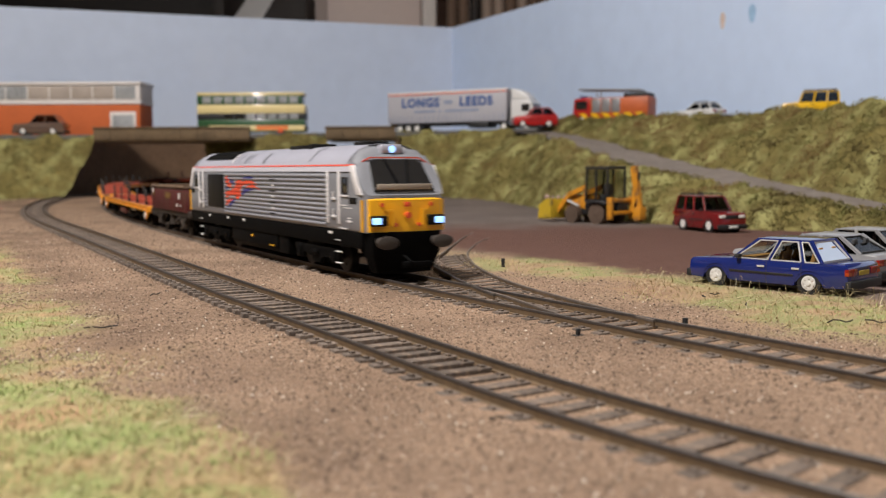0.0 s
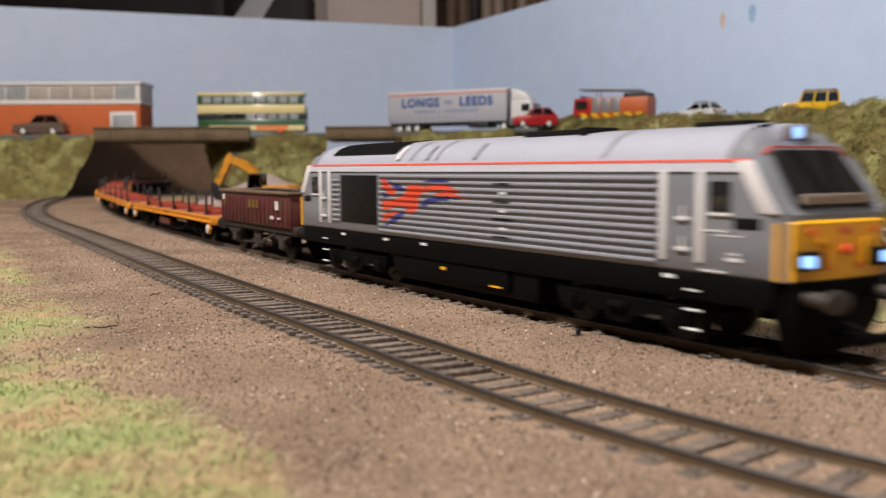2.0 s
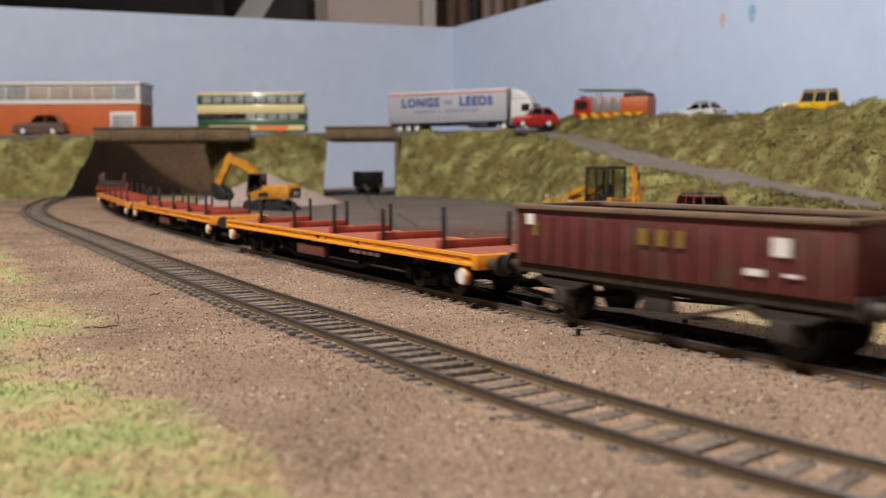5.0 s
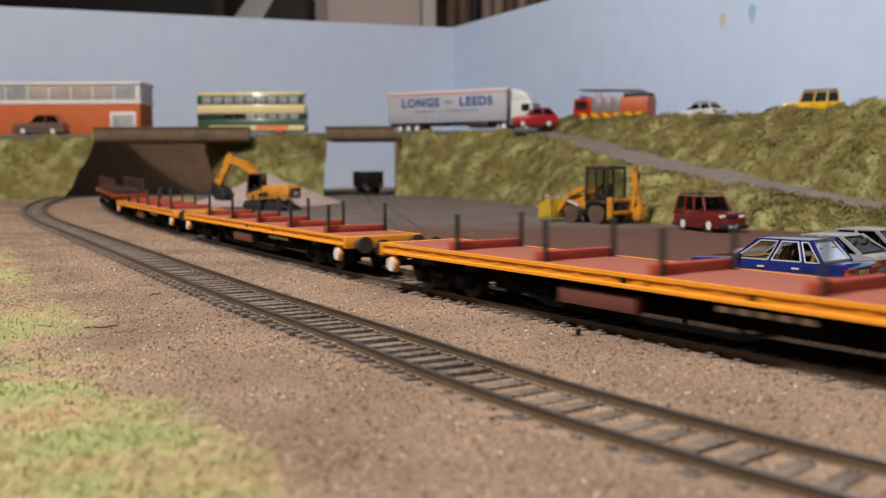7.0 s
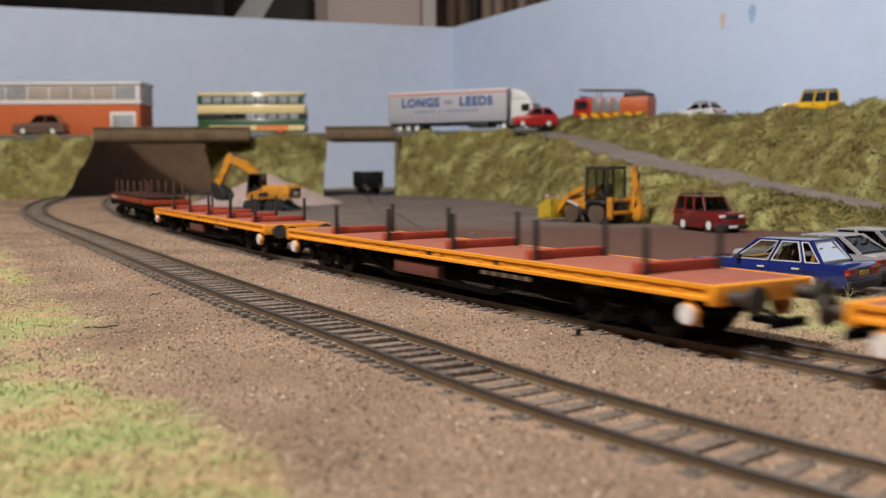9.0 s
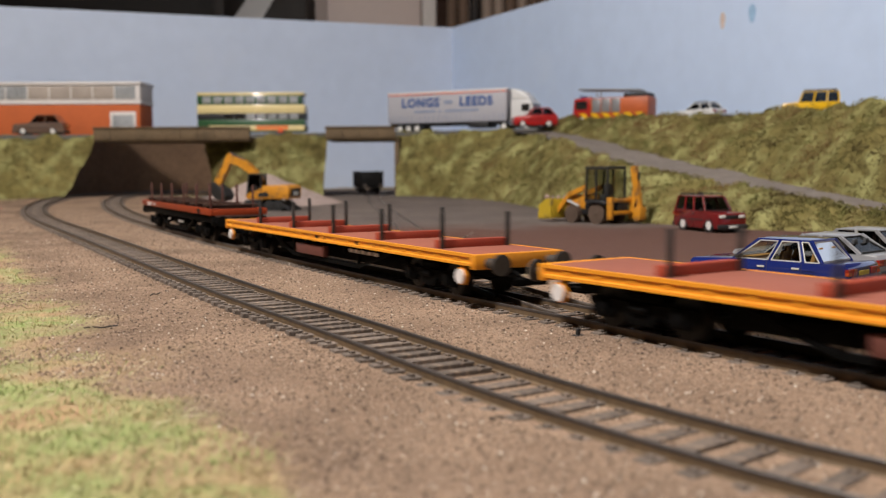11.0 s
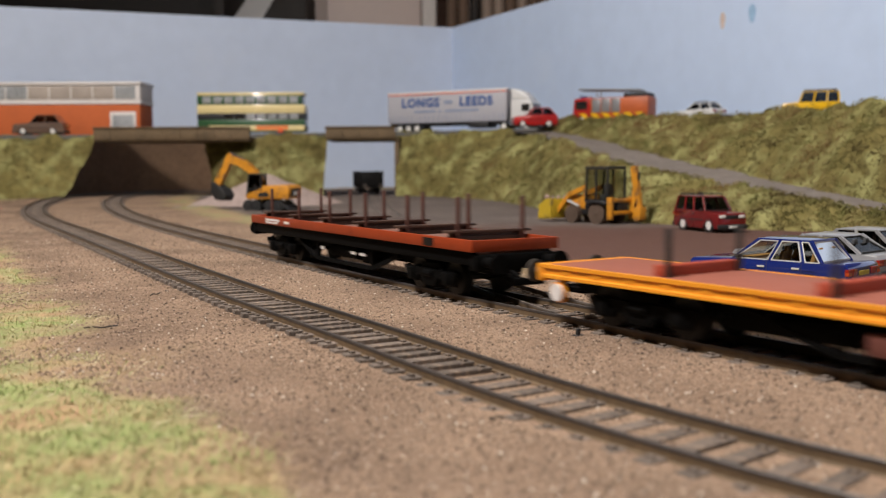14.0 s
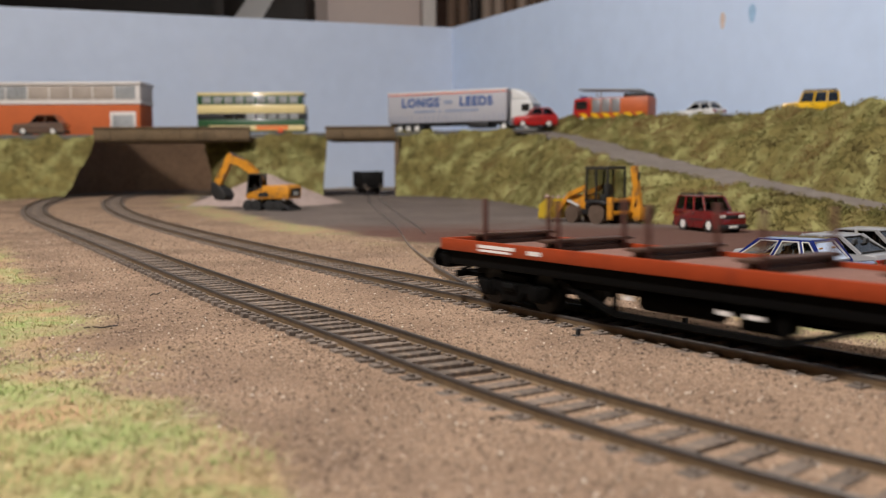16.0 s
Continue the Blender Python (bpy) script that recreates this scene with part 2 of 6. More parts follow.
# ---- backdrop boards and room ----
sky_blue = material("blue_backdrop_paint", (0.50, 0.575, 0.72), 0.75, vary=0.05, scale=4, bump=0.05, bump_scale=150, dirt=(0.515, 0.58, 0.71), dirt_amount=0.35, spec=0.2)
# same paint for the right board, its stronger light put into the colour
sky_blue_lit = material("lit_blue_backdrop_paint", (0.54, 0.655, 0.86), 0.75, vary=0.05, scale=4, bump=0.05, bump_scale=150, dirt=(0.56, 0.665, 0.85), dirt_amount=0.35, spec=0.2)
plaster = material("room_wall_paint", (0.62, 0.52, 0.48), 0.8, vary=0.05, scale=3, bump=0.1, bump_scale=80)
ceiling_white = material("ceiling_paint", (0.78, 0.76, 0.72), 0.9, vary=0.03, scale=3)
carpet = material("floor_carpet", (0.14, 0.12, 0.11), 0.95, vary=0.2, scale=20, bump=0.4)
board_edge = material("board_wood", (0.35, 0.26, 0.17), 0.7, vary=0.15, scale=12, bump=0.2)

CORNER, LEFT_END, RIGHT_END = (21, 1950), (-1700, 1342), (1585, -1053)


def board(name, a, b, z0, z1, thick, mat, label):
    bm = B()
    d = (Vector(b) - Vector(a)).normalized()
    nrm = Vector((-d.y, d.x))
    o = nrm * thick
    prism(bm, [a, b, (b[0] + o.x, b[1] + o.y), (a[0] + o.x, a[1] + o.y)], z0, z1, "z")
    return tagged(part(name, bm, mat, smooth=False), label, "backdrop", kind="structure")


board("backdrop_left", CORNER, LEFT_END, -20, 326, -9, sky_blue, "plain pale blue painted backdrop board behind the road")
board("backdrop_right", RIGHT_END, CORNER, -20, 326, -9, sky_blue_lit, "pale blue painted backdrop board with small paint marks")

bm = B()
box(bm, -2320, 2320, -1920, 2320, -60, -14)
tagged(part("baseboard", bm, board_edge, smooth=False), "wooden baseboard under the railway layout", "baseboard", kind="structure")
X0, X1, Y0, Y1, ZF, ZC = -2600, 2600, -2300, 3300, -900, 1280
for nm, bx in (("wall_north", (X0, X1, Y1, Y1 + 80, ZF, ZC)), ("wall_south", (X0, X1, Y0 - 80, Y0, ZF, ZC)), ("wall_west", (X0 - 80, X0, Y0 - 80, Y1 + 80, ZF, ZC)), ("wall_east", (X1, X1 + 80, Y0 - 80, Y1 + 80, ZF, ZC))):
    bm = B()
    box(bm, *bx)
    tagged(part(nm, bm, plaster, smooth=False), "pinkish beige painted room wall", "wall", kind="structure")
bm = B()
box(bm, X0 - 80, X1 + 80, Y0 - 80, Y1 + 80, ZF - 50, ZF)
tagged(part("floor", bm, carpet, smooth=False), "dark carpet floor of the room", "floor", kind="structure")
bm = B()
box(bm, X0 - 80, X1 + 80, Y0 - 80, Y1 + 80, ZC, ZC + 50)
tagged(part("ceiling", bm, ceiling_white, smooth=False), "white painted room ceiling", "ceiling", kind="structure")


# ---- banks, road and bridges ----
def line_at(line, n):
    """Resample a polyline of plan points to n even points."""
    p = np.array(line, float)
    d = np.concatenate([[0], np.cumsum(np.linalg.norm(np.diff(p[:, :2], axis=0), axis=1))])
    t = np.linspace(0, d[-1], n)
    return np.stack([np.interp(t, d, p[:, j]) for j in range(3)], 1)


def skin(name, lower, upper, along, rough, mat, label, category, bulge=0.0, up=14, thick=0, seed=0.0):
    """A rough surface between two lines."""
    a, b = line_at(lower, along), line_at(upper, along)
    pts = []
    for j in range(up + 1):
        t = j / up
        p = a * (1 - t) + b * t
        p[:, 2] += bulge * math.sin(math.pi * t)
        edge = 1.0 if thick == 0 else 0.6
        for k in range(along):
            v = Vector(p[k])
            d = noise.fractal(Vector((v.x / 26 + seed, v.y / 26, v.z / 26)), 0.9, 2.1, 4) * rough * edge
            p[k, 2] += d * 0.8
            p[k, 1] -= d * 0.5
        pts.append(p)
    if thick:
        low = pts[-1].copy()
        low[:, 2] -= thick
        first = pts[0].copy()
        first[:, 2] -= thick
        pts = [first] + pts + [low]
    P = np.concatenate(pts)
    i = np.arange(len(P)).reshape(-1, along)
    faces = np.stack([i[:-1, :-1], i[:-1, 1:], i[1:, 1:], i[1:, :-1]], -1).reshape(-1, 4)
    me = bpy.data.meshes.new(name)
    me.from_pydata(P * MM, [], faces.tolist())
    me.polygons.foreach_set("use_smooth", [True] * len(me.polygons))
    me.materials.append(mat)
    return tagged(new(name, me), label, category, kind="structure"), P.reshape(-1, along, 3)


bank_mat = material("bank_turf", (0.15, 0.125, 0.045), 0.95, vary=0.5, scale=16, bump=1.0, bump_scale=260, dirt=(0.30, 0.29, 0.12), dirt_amount=0.55, spec=0.1)
path_mat = material("grey_path_grit", (0.19, 0.165, 0.15), 0.95, vary=0.2, scale=40, bump=0.5, bump_scale=500, dirt=(0.25, 0.225, 0.20), dirt_amount=0.4, spec=0.1)
tarmac = material("road_tarmac", (0.09, 0.088, 0.085), 0.9, vary=0.2, scale=30, bump=0.3, bump_scale=600)
timber = material("weathered_bridge_timber", (0.125, 0.085, 0.046), 0.85, vary=0.35, scale=30, bump=0.5, bump_scale=200)
tunnel_grey = material("dark_tunnel_wall", (0.165, 0.098, 0.056), 0.9, vary=0.3, scale=15, bump=0.3)

RAMP_FRONT = [(89, 1270, 91), (122, 1200, 84), (140, 1090, 72), (173, 960, 51), (207, 880, 38), (230, 810, 29), (255, 720, 21), (290, 620, 11), (380, 480, 3), (700, 120, 0)]
RAMP_BACK = [(125, 1290, 94), (153, 1180, 84), (210, 980, 56), (250, 880, 41), (287, 780, 26), (318, 680, 14), (420, 520, 4), (740, 150, 1)]
TOP_EDGE = [(150, 1262, 103), (237, 1090, 99), (283, 1000, 97), (325, 890, 94), (343, 810, 94), (352, 760, 93), (380, 660, 90), (480, 480, 88), (800, 190, 85)]
BANKS = []
BANKS.append(skin("bank_west", [(-1500, 1150, 3), (-800, 1250, 3), (-590, 1262, 3), (-512, 1290, 3)], [(-1500, 1290, 90), (-800, 1330, 91), (-600, 1332, 91), (-476, 1326, 90)], 110, 7, bank_mat, "green and straw coloured scenic grass bank", "bank", 5, seed=1.0))
BANKS.append(skin("bank_middle", [(-318, 1330, 3), (-290, 1270, 3), (-230, 1262, 3), (-160, 1268, 3)], [(-345, 1380, 82), (-300, 1345, 87), (-240, 1330, 90), (-160, 1332, 91)], 60, 6, bank_mat, "steep grass bank between the two bridges", "bank", 5, seed=2.0))
BANKS.append(skin("bank_yard", [(-64, 1295, 2), (-20, 1270, 2), (70, 1109, 1), (115, 891, -2), (154, 750, -3), (185, 715, -3), (222, 655, -3), (256, 634, -3), (300, 590, -3), (400, 450, -3), (720, 90, -3)], [(-64, 1332, 94), (20, 1312, 94)] + RAMP_FRONT, 190, 7, bank_mat, "grassy slope below the sloping path beside the yard", "bank", 4, seed=3.0))
BANKS.append(skin("bank_upper", [(x + 1, y + 1, z - 6) for x, y, z in RAMP_BACK], TOP_EDGE, 170, 8, bank_mat, "rough green bank above the sloping path", "bank", 7, seed=4.0))
skin("sloping_path", [(x - 2, y - 2, z - 1.5) for x, y, z in RAMP_FRONT], [(x + 14, y + 10, z + 1.0) for x, y, z in RAMP_BACK], 150, 0.8, path_mat, "grey gritty path sloping down the bank", "path", 0, 8, seed=5.0)
skin("upper_road", [(-1500, 1285, 90), (-800, 1325, 91), (-600, 1327, 91), (-300, 1330, 91), (-65, 1330, 93), (60, 1300, 94), (158, 1262, 97), (245, 1096, 92), (292, 1005, 91), (334, 895, 88), (352, 815, 84), (362, 765, 84), (390, 665, 84), (490, 485, 82), (810, 195, 80)], [(-1500, 1400, 90), (-800, 1440, 91), (-600, 1445, 91), (-300, 1450, 91), (-65, 1450, 93), (200, 1420, 96), (300, 1290, 96), (370, 1130, 92), (420, 1020, 91), (460, 920, 88), (480, 840, 84), (500, 780, 84), (540, 690, 84), (640, 520, 82), (900, 250, 80)], 160, 0.4, tarmac, "dark tarmac road on the raised ledge", "road", 0, 4, 6, seed=6.0)

# the wall inside the first bridge, round the outside of the front track
rows = [on_line(TRACK_FRONT, s, 38) for s in np.arange(1352, 1900, 30)]
bm = B()
loft(bm, [[(x, y, -5), (x, y, 89), (x - math.sin(h) * 4, y + math.cos(h) * 4, 89), (x - math.sin(h) * 4, y + math.cos(h) * 4, -5)] for x, y, h in rows])
tagged(part("tunnel_wall", bm, tunnel_grey), "dark grey wall inside the railway bridge", "wall", kind="structure")


def bridge_beam(name, x0, x1, y, z0, z1, label, planks):
    t = thing(name, label, "bridge")
    bm = B()
    box(bm, x0, x1, y, y + 5, z0, z1, 0.6)
    part("parapet", bm, timber, t)
    bm = B()
    box(bm, x0, x1, y + 5, y + 105, z0 - 1, z0 + 5, 0.4)
    part("deck", bm, timber, t)
    w = (x1 - x0) / planks
    for i in range(planks):
        bm = B()
        box(bm, x0 + i * w + 0.4, x0 + (i + 1) * w - 0.4, y - 1.3, y - 0.02, z0 + 2, z1 - 2.2, 0.3)
        part("panel", bm, timber, t)
    bm = B()
    box(bm, x0 - 1, x1 + 1, y - 2.2, y + 6, z1, z1 + 2, 0.5)
    part("coping", bm, timber, t)
    return t


bridge_beam("road_bridge", -474, -262, 1296, 81, 98, "weathered brown timber road bridge over the two tracks", 9)
bridge_beam("road_bridge", -160, -64, 1305, 82, 98, "short brown timber bridge over the siding", 4)
bm = B()
box(bm, -66, -60, 1310, 1345, 0, 84, 0.5)
tagged(part("bridge_abutment", bm, timber), "dark upright abutment of the short bridge", "abutment", kind="structure")


# ---- track ----
rail_mat = material("rusty_rail_side", (0.125, 0.082, 0.045), 0.65, 0.1, vary=0.3, scale=60, bump=0.2)
rail_top_mat = material("worn_rail_head", (0.085, 0.074, 0.068), 0.4, 0.45, vary=0.2, scale=80)
sleeper_mat = material("dark_weathered_sleeper", (0.125, 0.098, 0.080), 0.9, vary=0.35, scale=200, bump=0.5, bump_scale=900, dirt=(0.225, 0.165, 0.122), dirt_amount=0.5, per_object=0.25)


def sweep(line, s0, s1, side, profile, z=0.0, step=12.0):
    bm = B()
    rings = []
    for s in np.arange(s0, s1 + 0.1, step):
        x, y, h = on_line(line, s, side)
        nx, ny = -math.sin(h), math.cos(h)
        zz = z + float(rise(y))
        rings.append([(x + nx * u, y + ny * u, zz + v) for u, v in profile])
    return loft(bm, rings)


WEB = [(-0.3, -0.65), (-0.25, -2.1), (-0.75, -2.35), (-0.75, -2.7), (0.75, -2.7), (0.75, -2.35), (0.25, -2.1), (0.3, -0.65)]
HEAD = [(-0.4, -0.7), (-0.45, -0.12), (-0.33, 0), (0.33, 0), (0.45, -0.12), (0.4, -0.7)]
HALF = 8.75


def rail(parent, line, s0, s1, side):
    r = part("rail", sweep(line, s0, s1, side, WEB), rail_mat, parent)
    part("rail_head", sweep(line, s0, s1, side, HEAD), rail_top_mat, r, "worn steel running surface")
    return r


bm = B()
box(bm, -1.75, 1.75, -13.2, 13.2, -4.0, -1.95, 0.2)
for y in (-11, -6.6, 6.6, 11):
    box(bm, -0.8, 0.8, y - 0.6, y + 0.6, -2.1, -1.5)
SLEEPER = finish(bm, "sleeper", sleeper_mat)


def track(name, label, line, s0, s1):
    t = thing(name, label, "track", kind="structure")
    for side in (HALF, -HALF):
        rail(t, line, s0, s1, side)
    rng = random.Random(4)
    for s in np.arange(s0 + 4, s1, 7.5):
        x, y, h = on_line(line, s)
        piece("sleeper", SLEEPER, t, place(x, y, float(rise(y)) + rng.uniform(-0.35, 0.1), math.degrees(h) + rng.uniform(-1.5, 1.5)))
    return t


track("front_track", "single brown weathered model railway track in ballast", TRACK_FRONT, -420, 1700)
track("main_track", "model railway track that carries the train", TRACK_MAIN, -420, 1790)


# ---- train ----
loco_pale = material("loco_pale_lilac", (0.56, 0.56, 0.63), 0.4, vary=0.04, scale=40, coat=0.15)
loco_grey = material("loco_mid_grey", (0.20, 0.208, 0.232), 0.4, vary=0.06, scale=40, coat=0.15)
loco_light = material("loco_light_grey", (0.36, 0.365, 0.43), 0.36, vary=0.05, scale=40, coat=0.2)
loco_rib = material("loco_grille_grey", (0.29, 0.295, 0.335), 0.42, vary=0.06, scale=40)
loco_white = material("loco_white", (0.68, 0.66, 0.665), 0.45, vary=0.04, scale=40)
loco_red = material("loco_red_line", (0.75, 0.085, 0.04), 0.4, vary=0.05)
loco_blue = material("loco_flag_blue", (0.035, 0.04, 0.23), 0.4, vary=0.05)
warn_yellow = material("warning_yellow", (0.93, 0.46, 0.014), 0.42, vary=0.07, scale=50, coat=0.1)
lamp_red = material("red_lamp_cover", (0.75, 0.10, 0.03), 0.35)
black_frame = material("black_underframe", (0.0028, 0.0027, 0.0027), 0.7, vary=0.35, scale=60, bump=0.15, spec=0.06)
black_panel = material("black_grille_panel", (0.007, 0.0066, 0.0066), 0.5, vary=0.3, scale=50, spec=0.15)
dark_glass = material("dark_window", (0.012, 0.012, 0.013), 0.12, vary=0.1, coat=0.5)
buffer_steel = material("greasy_buffer_steel", (0.055, 0.045, 0.038), 0.6, 0.3, vary=0.25, scale=120)
vent_black = material("matt_black_vent", (0.006, 0.006, 0.006), 0.95, vary=0.3, scale=80, spec=0.04)
wheel_steel = material("dark_wheel", (0.012, 0.011, 0.0105), 0.5, 0.4, vary=0.3, scale=100)
head_glow = material("lit_headlamp", (0.30, 0.55, 1.0), 0.2, emit=1.7, vary=0.02)
head_warm = material("lit_marker_lamp", (1.0, 0.86, 0.62), 0.2, emit=5.0, vary=0.02)
step_white = material("white_step_edge", (0.75, 0.74, 0.72), 0.5, vary=0.05)
dusty_beige = material("cab_desk_beige", (0.30, 0.25, 0.20), 0.7, vary=0.1)

WHEELSETS = []


def wheelset(parent, x, r):
    """Two wheels on an axle; it turns as the vehicle rolls."""
    bm = B()
    for y in (-8.75, 8.75):
        rod(bm, (0, y - 1.3, 0), (0, y + 1.3, 0), r, 24)
        rod(bm, (0, y - (1.9 if y > 0 else -1.9), 0), (0, y - (1.1 if y > 0 else -1.1), 0), r + 0.7, 24)
        for k in range(5):
            a = k * math.tau / 5
            o = 1.45 if y > 0 else -1.45
            rod(bm, (math.cos(a) * r * 0.55, y + o - 0.3, math.sin(a) * r * 0.55), (math.cos(a) * r * 0.55, y + o, math.sin(a) * r * 0.55), 0.7, 6)
    rod(bm, (0, -13, 0), (0, 13, 0), 1.0, 8)
    w = part("wheelset", bm, wheel_steel, parent)
    w.location = (x * MM, 0, r * MM)
    WHEELSETS.append((w, x, r))
    return w


def bogie(parent, x, base, r, wide, high):
    bm = B()
    for y in (-wide, wide):
        prism(bm, [(x - base / 2 - 6, high - 3), (x - base / 2 - 6, r + 2.2), (x - base / 2 - 3, r - 2.6), (x - base / 2 + 3, r - 2.6), (x - base / 2 + 5, r + 0.5), (x - 5, r - 1), (x - 4, r - 3.4), (x + 4, r - 3.4), (x + 5, r - 1), (x + base / 2 - 5, r + 0.5), (x + base / 2 - 3, r - 2.6), (x + base / 2 + 3, r - 2.6), (x + base / 2 + 6, r + 2.2), (x + base / 2 + 6, high - 3)], y - 0.9, y + 0.9, "y", 0.25)
        for u in (-1, 1):
            box(bm, x + u * base / 2 - 2, x + u * base / 2 + 2, y - 1.8, y + 1.8, r - 2, r + 2, 0.4)
            for o in (-3.2, 3.2):
                rod(bm, (x + u * base / 2 + o, y, r - 1), (x + u * base / 2 + o, y, high - 2.5), 1.1, 8)
        rod(bm, (x - 3, y * 1.06, r + 0.8), (x + 3, y * 1.06, r + 0.8), 1.3, 8)
    box(bm, x - 6, x + 6, -wide, wide, high - 4, high - 1, 0.3)
    b = part("bogie_frame", bm, black_frame, parent)
    for u in (-1, 1):
        wheelset(parent, x + u * base / 2, r)
    return b


def buffers(parent, x, way, z, half=11.5, head=3.1, oval=False, mat=None):
    for y in (-half, half):
        bm = B()
        rod(bm, (x, y, z), (x + way * 4.5, y, z), 1.7, 12)
        rod(bm, (x + way * 4.5, y, z), (x + way * 6.6, y, z), 1.1, 10)
        if oval:
            prism(bm, [(y + math.cos(a) * 4.6, z + math.sin(a) * 2.5) for a in np.linspace(0, math.tau, 20, False)], x + way * 6.4, x + way * 7.4, "x", 0.25)
        else:
            rod(bm, (x + way * 6.4, y, z), (x + way * 7.4, y, z), head, 20)
        part("buffer", bm, mat or buffer_steel, parent)


def coupling(parent, x, way, z=6.5):
    bm = B()
    box(bm, x, x + way * 10, -2, 2, z - 0.7, z + 0.7, 0.2)
    box(bm, x + way * 9, x + way * 10.4, -6, 6, z - 1, z + 1.2, 0.2)
    rod(bm, (x + way * 5, -3, z + 3), (x + way * 11, -3, z + 1), 0.6, 6)
    part("coupling", bm, black_frame, parent)


def inside(poly, u, v):
    hit = False
    for (a, b), (c, d) in zip(poly, poly[1:] + poly[:1]):
        if (b > v) != (d > v) and u < (c - a) * (v - b) / (d - b) + a:
            hit = not hit
    return hit


FLAG = [
    ("red", [(0.008, 0.009), (0.06, 0.065), (0.121, 0.183), (0.213, 0.358), (0.144, 0.406), (0.072, 0.321), (0.018, 0.202)]),
    ("blue", [(0.077, 0.041), (0.144, 0.106), (0.225, 0.169), (0.291, 0.209), (0.302, 0.287), (0.247, 0.304), (0.179, 0.219), (0.125, 0.136)]),
    ("blue", [(0.013, 0.32), (0.048, 0.335), (0.116, 0.409), (0.048, 0.452), (0.016, 0.408)]),
    ("red", [(0.018, 0.502), (0.213, 0.455), (0.323, 0.319), (0.34, 0.183), (0.406, 0.15), (0.466, 0.156), (0.504, 0.202), (0.668, 0.15), (0.8, 0.169), (0.893, 0.215), (0.939, 0.26), (0.832, 0.242), (0.702, 0.246), (0.561, 0.299), (0.481, 0.367), (0.47, 0.631), (0.406, 0.73), (0.323, 0.756), (0.334, 0.608), (0.213, 0.627), (0.023, 0.701)]),
    ("blue", [(0.527, 0.108), (0.597, 0.054), (0.685, 0.022), (0.784, 0.047), (0.855, 0.108), (0.784, 0.093), (0.685, 0.085), (0.597, 0.113)]),
    ("red", [(0.65, 0.336), (0.735, 0.284), (0.847, 0.281), (0.937, 0.34), (1.014, 0.417), (0.965, 0.405), (0.893, 0.366), (0.784, 0.356), (0.702, 0.361)]),
    ("blue", [(0.495, 0.534), (0.561, 0.428), (0.668, 0.376), (0.8, 0.369), (0.922, 0.392), (0.832, 0.426), (0.719, 0.453), (0.615, 0.521), (0.551, 0.585)]),
    ("red", [(0.023, 0.795), (0.191, 0.721), (0.225, 0.739), (0.144, 0.827), (0.06, 0.917), (0.023, 0.948)]),
    ("blue", [(0.048, 1.037), (0.121, 0.918), (0.191, 0.779), (0.28, 0.696), (0.302, 0.759), (0.236, 0.873), (0.156, 0.969)]),
    ("red", [(0.832, 0.252), (0.907, 0.279), (0.958, 0.307), (0.9, 0.305)]),
]


def lengthen(t, k):
    """Stretch the parts of a thing along its length, but for what turns."""
    for ob in t.children_recursive:
        if ob.name.startswith("wheelset"):
            continue
        for v in ob.data.vertices:
            v.co.x *= k


